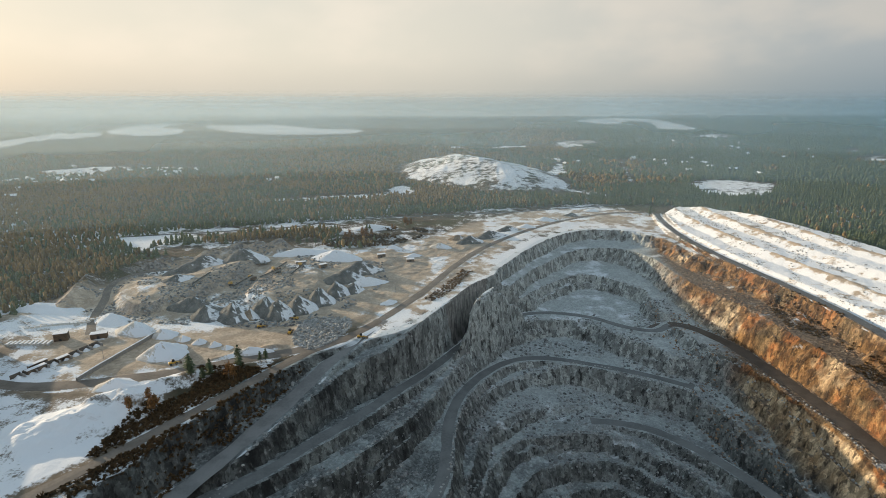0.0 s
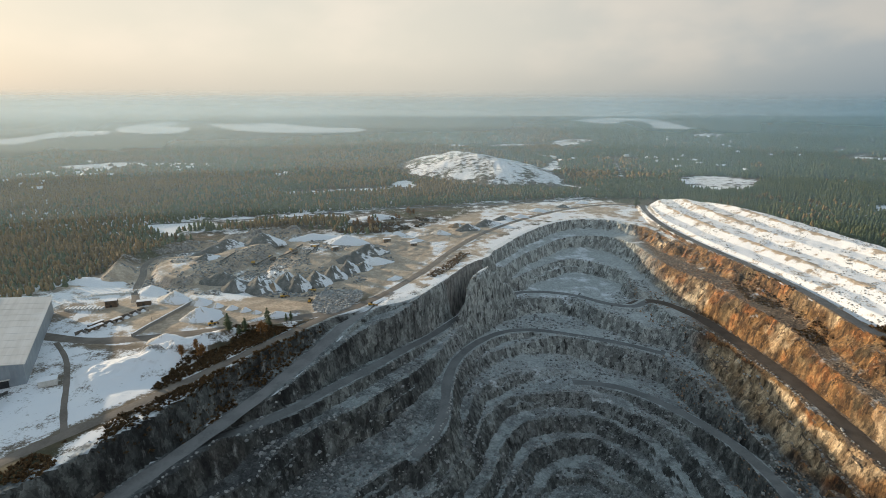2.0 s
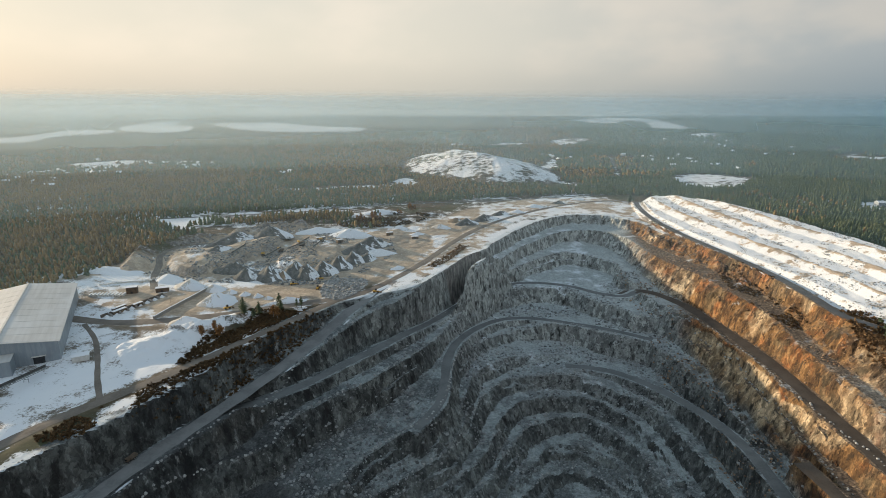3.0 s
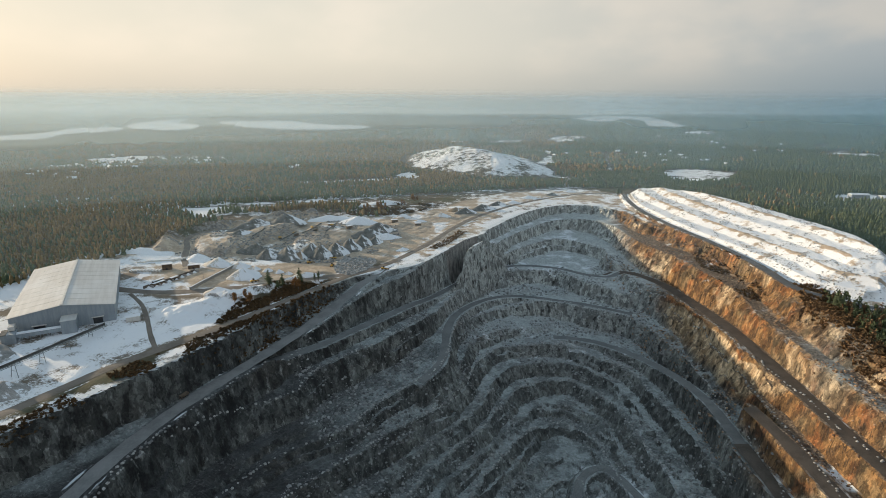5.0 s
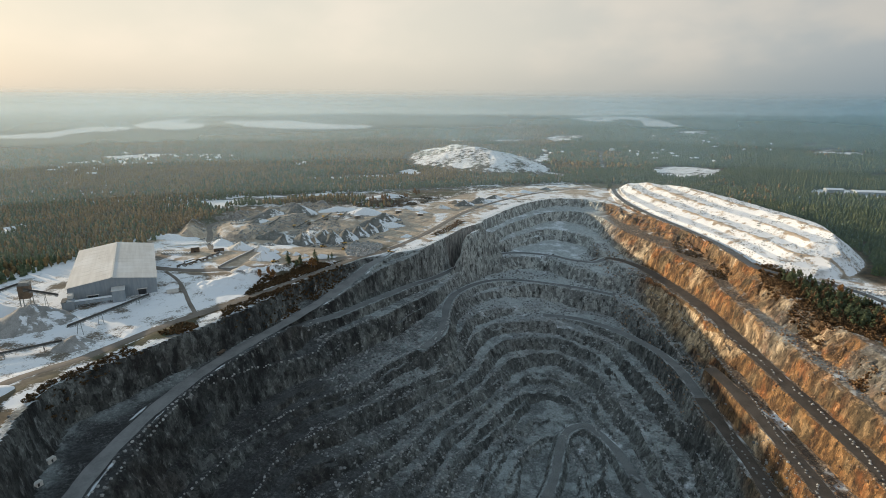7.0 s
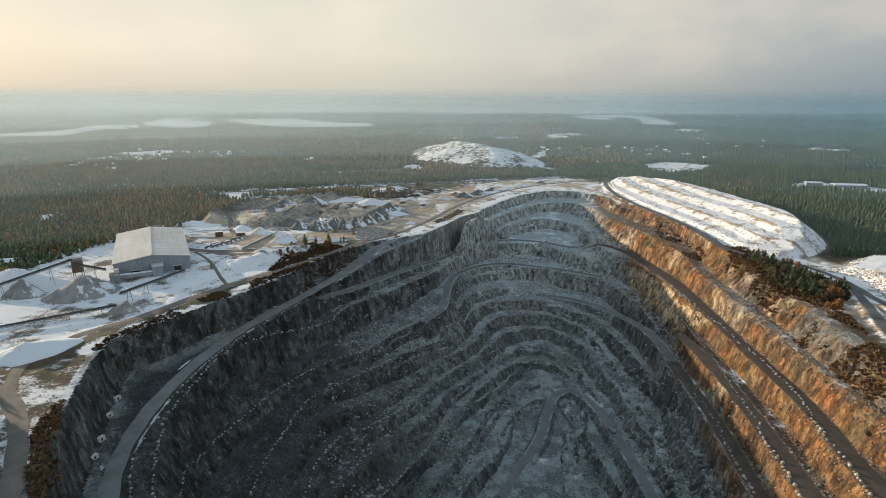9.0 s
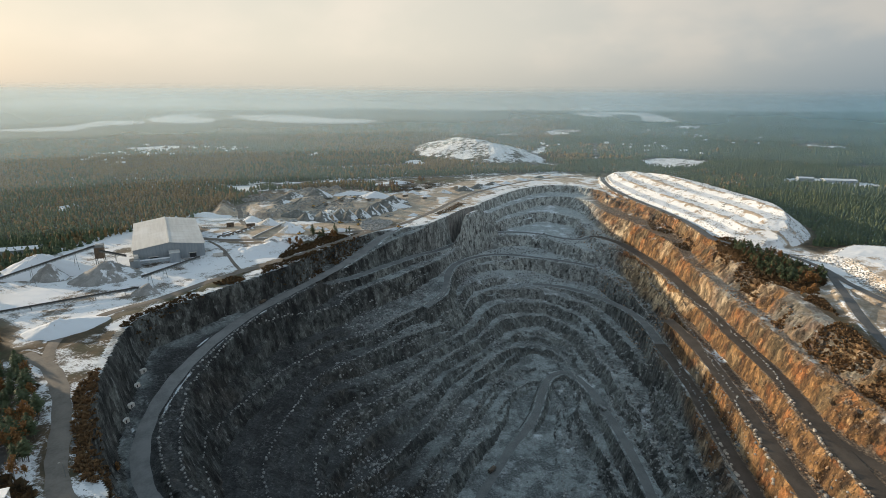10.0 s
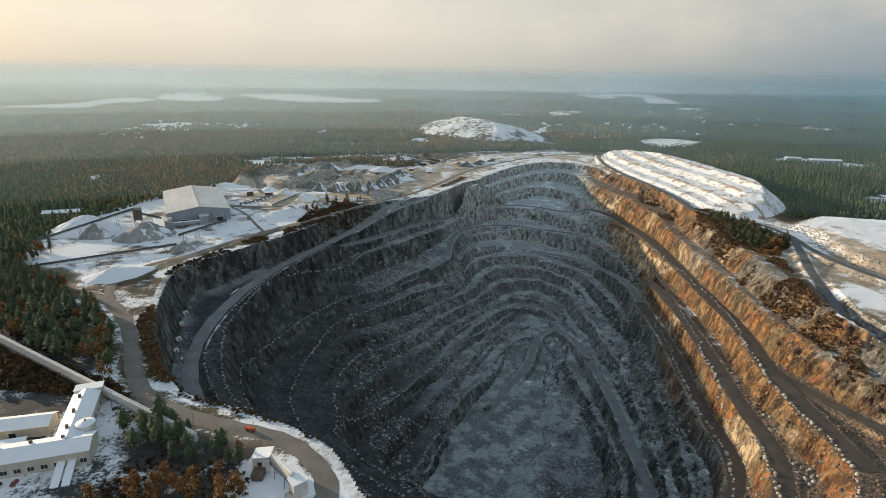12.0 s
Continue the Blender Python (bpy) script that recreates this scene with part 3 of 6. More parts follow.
def lifted(x, y):
    """The ground's height and what covers it."""
    far = smooth(y, 900, 2600)
    z = 1.2 * fbm(x, y, 90, 3, 5) * (1 - far) + far * 16 * fbm(x, y, 900, 3, 6) + smooth(y, 4800, 8000) * 60 * np.maximum(fbm(x, y, 2600, 3, 8), 0) + 0.4 * fbm(x, y, 14, 2, 7)
    rim = depth_in(x, y, RIM)
    masks = {"rim": rim}
    near = rim > -30
    z[near] = terraced(x[near], y[near], z[near], rim[near])
    for line, depths, heights, wobble in RAISED:
        d = depth_in(x, y, line, 40.0)
        d = d + wobble * fbm(x, y, 28, 3, 61)
        z = z + np.interp(d, depths, heights) * (1 + 0.025 * fbm(x, y, 9, 2, 62))
    edge = depth_in(x, y, TIP, 40.0)
    tip = edge > -5
    px, py = x[tip], y[tip]
    d = tip_run(px, py)
    high = np.interp(d, TIP_STEPS, (0, 7.0, 8.0, 14, 15, 21, 22, 27.5)) + 0.6 * fbm(px, py, 9, 3, 62) * (d < 108)
    z[tip] += np.maximum(np.minimum(high, 0.8 * (edge[tip] + 3 * fbm(px, py, 20, 3, 65))), 0)
    works_yard = smooth(depth_in(x, y, YARD), 4, 22) * smooth(y, 425, 470)
    z = z + works_yard * (3.2 * np.maximum(fbm(x, y, 30, 4, 66), 0) + 0.7 * fbm(x, y, 6, 2, 67))
    for line, tall, wide in BANKS:
        lo, hi = line.min(0) - 40, line.max(0) + 40
        box = (x > lo[0]) & (x < hi[0]) & (y > lo[1]) & (y < hi[1])
        d, _ = line_distance(x[box], y[box], line)
        lump = 1 + 0.45 * fbm(x[box], y[box], 13, 2, 63) + 0.28 * fbm(x[box], y[box], 5, 2, 68)
        z[box] += tall * lump * np.clip(1 - (d + 1.5 * fbm(x[box], y[box], 8, 2, 64)) / wide, 0, 1)
    for line in LAKES:
        z = mixed(z, -3.0, smooth(depth_in(x, y, line, 150.0), -90, 10))
    for name, kind, width, points in ROADS:
        line = spline(points, False, 6)
        lo, hi = line.min(0) - 30, line.max(0) + 30
        box = (x > lo[0]) & (x < hi[0]) & (y > lo[1]) & (y < hi[1])
        d, along = line_distance(x[box], y[box], line)
        level = np.interp(along, np.arange(len(line)), line[:, 2])
        z[box] = mixed(z[box], level, 1 - smooth(d, width / 2 + 1.5, width / 2 + 6))
    return z, masks


GZ, MASKS = lifted(GX, GY)


def cover(x, y):
    """How much of the ground is snowed over, gravelled and weathered to ochre."""
    snow = 0.30 + 0.30 * fbm(x, y, 120, 3, 41) - 0.25 * smooth(y, 900, 1500) + 0.15 * smooth(y, 600, 680) * (1 - smooth(y, 880, 950))
    edges = np.zeros(x.shape)
    gravel = np.maximum(smooth(depth_in(x, y, YARD), -12, 10), 0.7 * smooth(depth_in(x, y, HALL_FIELD), -10, 5))
    gravel = np.maximum(gravel, 0.85 * smooth(depth_in(x, y, WORKS_GROUND), -8, 5))
    gravel = np.maximum(gravel, smooth(depth_in(x, y, TIP), -4, 6))
    apron = smooth(depth_in(x, y, FAR_APRON), -14, 8)
    gravel = np.maximum(gravel, apron)
    snow = mixed(snow, 0.50 + 0.36 * fbm(x, y, 36, 5, 55), apron)
    gravel = np.maximum(gravel, 0.75 * smooth(depth_in(x, y, RIGHT_HEATH), -8, 6) * smooth(x, 325, 345))
    gravel = np.maximum(gravel, smooth(depth_in(x, y, SNOW_PLATEAU), -10, 6))
    snow = mixed(snow, 0.42 + 0.44 * fbm(x, y, 46, 5, 42), smooth(depth_in(x, y, YARD), -8, 6))
    for line, amount, edge in ((HALL_FIELD, 0.56, 8), (TIP, 0.53, 6), (SNOW_PLATEAU, 0.68, 4), (MOUND, 0.52, 20), (RIGHT_HEATH, 0.48, 12), (WORKS_GROUND, 0.44, 10), (ROADSIDE, 0.5, 10), (HUT_PAD, 0.75, 5), *((f, 0.56, 14) for f in FAR_FIELDS)):
        snow = mixed(snow, amount + (0.10 if line is TIP else 0.22) * fbm(x, y, 45, 4, 43), smooth(depth_in(x, y, line, 60.0), -edge, edge))
    on_tip = depth_in(x, y, TIP)
    at = on_tip > -6
    px, py = x[at], y[at]
    run = tip_run(px, py)
    streak = 0.20 * fbm(px, py, 7, 4, 47) + 0.16 * fbm(px + 0.2 * py, py * 0.3, 9, 3, 57)
    face = sum(smooth(run, a - 2, a + 3) * (1 - smooth(run, b - 2, b + 2)) for a, b in zip(TIP_STEPS[::2], TIP_STEPS[1::2]))
    lip = sum(np.exp(-((run - b) / 2.6) ** 2) for b in TIP_STEPS[3::2]) * smooth(fbm(px, py, 45, 3, 58), -0.35, 0.1)
    snow[at] = np.where(on_tip[at] > 0, 0.63 + 0.85 * streak * (1 - 0.6 * smooth(run, 104, 112)) - 0.04 * face - 0.24 * lip + 0.08 * smooth(run, 104, 112), snow[at])
    for (line, tall, wide), amount in zip(BANKS, BANK_SNOW):
        lo, hi = line.min(0) - 40, line.max(0) + 40
        box = (x > lo[0]) & (x < hi[0]) & (y > lo[1]) & (y < hi[1])
        snow[box] = mixed(snow[box], amount + 0.2 * fbm(x[box], y[box], 16, 3, 48), 1 - smooth(line_distance(x[box], y[box], line)[0], wide * 0.6, wide * 1.1))
    for name, kind, width, points in ROADS:
        if kind in (ROAD_BENCH, ROAD_DUST):
            continue
        line = spline(points, False, 4)
        lo, hi = line.min(0) - 15, line.max(0) + 15
        box = (x > lo[0]) & (x < hi[0]) & (y > lo[1]) & (y < hi[1])
        d = line_distance(x[box], y[box], line)[0] - width / 2
        drift = np.exp(-((d - 2.4) / (1.4 + 1.0 * fbm(x[box], y[box], 12, 2, 50))) ** 2) * smooth(fbm(x[box], y[box], 24, 4, 49), -0.3, 0.35)
        edges[box] = np.maximum(edges[box], drift)
    snow = mixed(snow, 0.14 + 0.25 * fbm(x, y, 30, 4, 59), smooth(depth_in(x, y, YARD_OPEN), -6, 6))
    rim = MASKS["rim"]
    snow = mixed(snow, 0.50 + 0.10 * smooth(y, 340, 400) + 0.3 * fbm(x, y, 22, 3, 44), smooth(rim, -26, -8) * (1 - smooth(rim, 0, 4)) * (1 - smooth(x, 180, 240)))
    pit = smooth(rim, 0, 4)
    far_end = smooth(y, 500, 560) * (1 - smooth(x, 190, 225))
    bench = 0.08 + 0.12 * smooth(x + 0.42 * y, 0, 120) + 0.2 * fbm(x, y, 55, 4, 45) + 0.14 * far_end
    snow = mixed(snow, bench, pit)
    ochre = smooth(x - 0.10 * y + 20 * fbm(x, y, 60, 3, 51), 186, 214) * (1 - 0.9 * smooth(rim, 2, 6) * smooth(-x, -235, -205) * far_end)
    ochre = ochre * (1 - 0.65 * smooth(x + 12 * fbm(x, y, 30, 3, 53), 276, 296) * (1 - smooth(y, 220, 300)) * smooth(fbm(x, y, 22, 3, 54), -0.5, 0.1))
    ochre = np.maximum(ochre, 0.55 * (1 - smooth(rim, -4, 2)) * smooth(x, 60, 160))
    lowest = np.interp(y, (-100, 50, 200, 400, 560), (-104, -92, -74, -68, -54))
    ochre = ochre * mixed(1.0, smooth(GZ + 5 * fbm(x, y, 30, 3, 56), lowest - 8, lowest + 6), pit)
    snow = np.maximum(snow, 0.62 * edges)
    on_floor = smooth(depth_in(x, y, FLOOR, 30.0), -6, 6)
    snow = mixed(snow, 0.20 + 0.16 * fbm(x, y, 50, 3, 46), on_floor)
    # falls towards the near left: less dust, and the pit's painted shade
    dust = smooth(x + 0.85 * y + 40 * fbm(x, y, 70, 3, 52), 0, 210)
    slabs = ((262, 385, 26, 42), (255, 315, 16, 30), (262, 262, 10, 18), (222, -72, 16, 36), (206, 505, 16, 40), (228, 470, 12, 20))
    pale = sum(np.exp(-(((x - a) / w) ** 2 + ((y - b) / h) ** 2)) for a, b, w, h in slabs) * smooth(GZ, -92, -80) * (1 - smooth(GZ, -50, -42))
    return {"pale": pale, "snow": snow, "gravel": gravel, "ochre": ochre, "dust": np.maximum(np.maximum(dust, 0.55 * (1 - smooth(rim, 8, 26))), on_floor), "tarmac": np.maximum(smooth(depth_in(x, y, WORKS_GROUND), -8, 5), 0.5 * smooth(depth_in(x, y, HALL_FIELD), -8, 5))}


COVER = cover(GX, GY)


def sheet(name, faces_mask, mat):
    """A piece of the ground's grid as a mesh."""
    rows, cols = GX.shape
    index = np.arange(rows * cols).reshape(rows, cols)
    quads = np.stack([index[:-1, :-1], index[:-1, 1:], index[1:, 1:], index[1:, :-1]], -1)[faces_mask]
    used, local = np.unique(quads, return_inverse=True)
    mesh = bpy.data.meshes.new(name)
    co = np.stack([GX.ravel()[used], GY.ravel()[used], GZ.ravel()[used]], -1)
    mesh.vertices.add(len(used))
    mesh.vertices.foreach_set("co", co.ravel().astype(np.float32))
    quads = local.reshape(-1, 4)
    mesh.loops.add(quads.size)
    mesh.loops.foreach_set("vertex_index", quads.ravel().astype(np.int32))
    mesh.polygons.add(len(quads))
    mesh.polygons.foreach_set("loop_start", np.arange(0, quads.size, 4, dtype=np.int32))
    mesh.update(calc_edges=True)
    mesh.polygons.foreach_set("use_smooth", np.zeros(len(quads), bool))
    for key, values in COVER.items():
        layer = mesh.attributes.new(key, "FLOAT", "POINT")
        layer.data.foreach_set("value", values.ravel()[used].astype(np.float32))
    mesh.materials.append(mat)
    return new(name, mesh)


in_pit = MASKS["rim"][:-1, :-1] > -7
def within(line, slack=2.0):
    return depth_in(GX, GY, line, 20.0)[:-1, :-1] > -slack


on_tip, on_mound, on_plateau = within(TIP) & ~in_pit, within(MOUND, 6), within(SNOW_PLATEAU)
tagged(sheet("spoil_tip", on_tip, GROUND), "terraced spoil tip of rubble under thin snow", "spoil tip", kind="structure")
tagged(sheet("snow_mound", on_mound, GROUND), "broad snow-covered hill above dark woods", "hill", kind="structure")
tagged(sheet("rubble_plateau", on_plateau & ~on_tip, GROUND), "flat snow-covered rubble plateau with stony edges", "plateau", kind="structure")
in_pit_or_hill = in_pit | on_tip | on_mound | on_plateau
tagged(sheet("ground", ~in_pit_or_hill, GROUND), "snow-dusted ground of gravel, heath and fields", "ground", kind="structure")
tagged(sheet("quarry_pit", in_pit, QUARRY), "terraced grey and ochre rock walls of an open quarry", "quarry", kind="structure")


def ribbon(name, mat, width, points, label):
    line = spline(points, False, 6)
    bm = bmesh.new()
    before = None
    steps = (-0.5, -0.3, 0.0, 0.3, 0.5)
    for k in range(len(line)):
        d = line[min(k + 1, len(line) - 1)] - line[max(k - 1, 0)]
        side = np.array([d[1], -d[0]]) / max(np.hypot(d[0], d[1]), 1e-6)
        wob = width * (1 + 0.07 * math.sin(k * 1.7) + 0.05 * math.sin(k * 0.61 + 2))
        row = [bm.verts.new((line[k][0] + side[0] * wob * s, line[k][1] + side[1] * wob * s, line[k][2] + 0.22 - 0.12 * abs(s) * 2)) for s in steps]
        if before:
            for a, b, c, e in zip(before, before[1:], row[1:], row):
                bm.faces.new((a, b, c, e))
        before = row
    mesh = bpy.data.meshes.new(name)
    bm.to_mesh(mesh)
    bm.free()
    mesh.materials.append(mat)
    return tagged(new(name, mesh), label, "road", kind="structure")


for name, kind, width, points in ROADS:
    ribbon(name, kind, width, points, "packed gravel road with snow along its edges")


# ---- things: tools ----
def heights(x, y):
    """The ground's height at some places."""
    xs, ys = GX[0], GY[:, 0]
    x, y = np.asarray(x, float), np.asarray(y, float)
    i, j = np.clip(np.searchsorted(xs, x) - 1, 0, len(xs) - 2), np.clip(np.searchsorted(ys, y) - 1, 0, len(ys) - 2)
    u, v = (x - xs[i]) / (xs[i + 1] - xs[i]), (y - ys[j]) / (ys[j + 1] - ys[j])
    return (GZ[j, i] * (1 - u) + GZ[j, i + 1] * u) * (1 - v) + (GZ[j + 1, i] * (1 - u) + GZ[j + 1, i + 1] * u) * v


def land(x, y):
    return float(heights([x], [y])[0])


def part(name, bm, mat, parent=None, label=""):
    mesh = bpy.data.meshes.new(name)
    bm.to_mesh(mesh)
    bm.free()
    mesh.materials.append(mat)
    ob = new(name, mesh)
    if parent:
        ob.parent = parent
    return tagged(ob, label)


def box(bm, x0, x1, y0, y1, z0, z1, bevel=0.0):
    made = bmesh.ops.create_cube(bm, size=1.0)
    bmesh.ops.scale(bm, vec=(x1 - x0, y1 - y0, z1 - z0), verts=made["verts"])
    bmesh.ops.translate(bm, vec=((x0 + x1) / 2, (y0 + y1) / 2, (z0 + z1) / 2), verts=made["verts"])
    if bevel:
        edges = list({e for v in made["verts"] for e in v.link_edges})
        bmesh.ops.bevel(bm, geom=edges, offset=bevel, segments=1, affect="EDGES")
    return bm


def boxes(*many):
    bm = bmesh.new()
    for b in many:
        box(bm, *b)
    return bm


def beam(bm, a, b, wide, tall=None, sides=4):
    """A bar from a to b."""
    a, b = Vector(a), Vector(b)
    tall = tall or wide
    turn = (b - a).to_track_quat("Z", "X").to_matrix()
    rings = []
    for p in (a, b):
        ring = []
        for k in range(sides):
            t = 2 * math.pi * (k + 0.5) / sides
            ring.append(bm.verts.new(p + turn @ Vector((math.cos(t) * tall * 0.7071, math.sin(t) * wide * 0.7071, 0))))
        rings.append(ring)
    for k in range(sides):
        bm.faces.new((rings[0][k], rings[0][(k + 1) % sides], rings[1][(k + 1) % sides], rings[1][k]))
    bm.faces.new(rings[0][::-1])
    bm.faces.new(rings[1])
    return bm


def drum(bm, x, y, z0, z1, r0, r1=None, sides=20):
    r1 = r0 if r1 is None else r1
    made = bmesh.ops.create_cone(bm, cap_ends=True, segments=sides, radius1=r0, radius2=max(r1, 0.01), depth=z1 - z0)
    bmesh.ops.translate(bm, vec=(x, y, (z0 + z1) / 2), verts=made["verts"])
    return bm


def empty(name, x, y, z, turn=0.0, label="", category="", group="", kind=""):
    ob = new(name)
    ob.matrix_world = pose(x, y, z, 0, 0, turn)
    return tagged(ob, label, category, group, kind)


def raw_mesh(name, verts, faces, mat, shade=False):
    """A mesh from arrays of corners and of triangles."""
    mesh = bpy.data.meshes.new(name)
    mesh.vertices.add(len(verts))
    mesh.vertices.foreach_set("co", np.asarray(verts, np.float32).ravel())
    faces = np.asarray(faces, np.int32)
    mesh.loops.add(faces.size)
    mesh.loops.foreach_set("vertex_index", faces.ravel())
    mesh.polygons.add(len(faces))
    mesh.polygons.foreach_set("loop_start", np.arange(0, faces.size, faces.shape[1], dtype=np.int32))
    mesh.update(calc_edges=True)
    mesh.materials.append(mat)
    return mesh


def scattered(name, templates, x, y, z, size, tall, mat, rng, lean=0.0, sink=0.0):
    """Many small forms joined into one mesh: each a template, turned, sized and set down."""
    all_v, all_f, base = [], [], 0
    pick = rng.integers(0, len(templates), len(x))
    for n, (tv, tf) in enumerate(templates):
        chosen = pick == n
        m = int(chosen.sum())
        if not m:
            continue
        t = rng.uniform(0, 2 * np.pi, m)
        c, s = np.cos(t), np.sin(t)
        v = np.repeat(tv[None], m, 0)
        sx, sz = size[chosen][:, None], tall[chosen][:, None]
        px = (v[..., 0] * c[:, None] - v[..., 1] * s[:, None]) * sx
        py = (v[..., 0] * s[:, None] + v[..., 1] * c[:, None]) * sx
        pz = v[..., 2] * sz
        px, py = px + pz * rng.normal(0, lean, (m, 1)), py + pz * rng.normal(0, lean, (m, 1))
        out = np.stack([px + x[chosen][:, None], py + y[chosen][:, None], pz + (z[chosen] - sink)[:, None]], -1)
        all_v.append(out.reshape(-1, 3))
        all_f.append((tf[None] + (np.arange(m) * len(tv))[:, None, None] + base).reshape(-1, 3))
        base += m * len(tv)
    return new(name, raw_mesh(name, np.concatenate(all_v), np.concatenate(all_f), mat))


# ---- lakes ----
for line in LAKES:
    bm = bmesh.new()
    bm.faces.new([bm.verts.new((p[0], p[1], 2.0)) for p in line])
    low = bmesh.ops.extrude_face_region(bm, geom=list(bm.faces))
    bmesh.ops.translate(bm, vec=(0, 0, -1.5), verts=[v for v in low["geom"] if isinstance(v, bmesh.types.BMVert)])
    bmesh.ops.recalc_face_normals(bm, faces=list(bm.faces))
    tagged(part("water", bm, ICE), "pale ice-covered lake among far woods", "lake", kind="structure")


# ---- woods ----
def cone_tree(rng, tiers, sides):
    """A ragged conifer, one high and about a quarter wide."""
    v, f = [], []
    for n in range(tiers):
        low, high = 0.10 + 0.80 * n / tiers, min(1.0, 0.10 + 0.80 * n / tiers + 1.35 / tiers)
        r = 0.20 * (1 - 0.75 * n / tiers)
        base = len(v)
        for k in range(sides):
            t = 2 * math.pi * (k + 0.5 * (n % 2)) / sides
            rr = r * rng.uniform(0.65, 1.2)
            v.append((rr * math.cos(t), rr * math.sin(t), low + rng.uniform(-0.03, 0.04)))
        v.append((rng.uniform(-0.01, 0.01), rng.uniform(-0.01, 0.01), high if n < tiers - 1 else 1.0))
        f += [(base + k, base + (k + 1) % sides, base + sides) for k in range(sides)]
    return np.array(v), np.array(f)


def round_tree(rng, sides):
    """A tall, narrow and uneven broadleaf crown on a thin stem."""
    v, f = [], []
    rings = ((0.16, 0.05), (0.48, 0.19), (0.82, 0.11))
    for z, r in rings:
        for k in range(sides):
            t = 2 * math.pi * k / sides + z * 2
            rr = r * rng.uniform(0.55, 1.35)
            v.append((rr * math.cos(t), rr * math.sin(t), z + rng.uniform(-0.07, 0.07)))
    v.append((0, 0, 1.0))
    for n in range(len(rings) - 1):
        for k in range(sides):
            a, b, c, d = n * sides + k, n * sides + (k + 1) % sides, (n + 1) * sides + (k + 1) % sides, (n + 1) * sides + k
            f += [(a, b, c), (a, c, d)]
    top = len(v) - 1
    f += [((len(rings) - 1) * sides + k, (len(rings) - 1) * sides + (k + 1) % sides, top) for k in range(sides)]
    return np.array(v), np.array(f)


def leaf_paint(*colours):
    def paint(N, place):
        pick = N.add("ShaderNodeNewGeometry").outputs["Random Per Island"]
        stand = N.noise(place, 0.012, 3.0)
        wander = N.math("ADD", N.math("MULTIPLY", pick, 0.6), N.math("MULTIPLY", N.ramp(stand, 0.3, 0.7), 0.4))
        out = N.mix(N.ramp(wander, 0.1, 0.45), colours[0], colours[1])
        out = N.mix(N.ramp(wander, 0.45, 0.9), out, colours[2])
        return N.mix(N.math("MULTIPLY", N.ramp(N.noise(place, 1.3, 3.0), 0.4, 0.65), 0.5), out, tuple(0.45 * c for c in colours[0]))
    return paint


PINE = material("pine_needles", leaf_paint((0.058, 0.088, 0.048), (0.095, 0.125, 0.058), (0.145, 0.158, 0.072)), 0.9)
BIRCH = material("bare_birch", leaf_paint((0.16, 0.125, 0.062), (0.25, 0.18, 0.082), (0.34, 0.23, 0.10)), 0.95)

FOREST_EDGE = spline([(-400, 352), (-428, 250), (-428, 130), (-385, 62), (-318, 30), (-300, 5), (-255, -28), (-226, -72), (-236, -84), (-330, -40), (-470, 30), (-700, -100), (-1500, -400), (-4000, 800), (-1500, 1400),
                      (-420, 690), (-352, 500), (-365, 420)], True, 3)


def wooded(x, y):
    """Where trees grow, from 0 to 1."""
    line = np.interp(x, (-4000, -420, -222, -29, 247, 382, 440, 620, 760, 4000), (690, 690, 760, 842, 918, 900, 300, 300, 300, -200))
    grown = (y > line + 6) | inside(x, y, FOREST_EDGE)
    strip = inside(x, y, spline([(-345, 560), (-300, 640), (-200, 690), (-120, 640), (-60, 690), (-90, 740), (-240, 730), (-345, 690)], True))
    open_ground = fbm(x, y, 260, 3, 71)
    grown &= ~((open_ground > 0.50) & (y > 1000))
    for f in FAR_FIELDS:
        grown &= ~(depth_in(x, y, f, 30.0) + 15 * fbm(x, y, 45, 3, 76) > 0)
    for f in LAKES:
        grown &= ~(depth_in(x, y, f, 30.0) > -3)
    grown &= ~((y < 118) & (x < 0))
    grown &= ~(depth_in(x, y, MOUND, 30.0) > -8) & ~(depth_in(x, y, TIP, 30.0) > -8) & ~(depth_in(x, y, SNOW_PLATEAU, 30.0) > -10)
    return grown | (strip & (fbm(x, y, 40, 2, 75) > 0.1))


def seen_from_above(x, y):
    """The wedge of country that the flight looks over."""
    return (np.abs(x) < 0.86 * (y + 460) + 30)


def stand(rng, low, high, step, jitter=0.5):
    xs, ys = np.meshgrid(np.arange(-0.86 * (high + 460), 0.86 * (high + 460), step), np.arange(low, high, step))
    x = (xs + rng.uniform(-jitter, jitter, xs.shape) * step).ravel()
    y = (ys + rng.uniform(-jitter, jitter, xs.shape) * step).ravel()
    keep = seen_from_above(x, y)
    x, y = x[keep], y[keep]
    keep = wooded(x, y) & (rng.random(len(x)) < 0.9)
    return x[keep], y[keep]


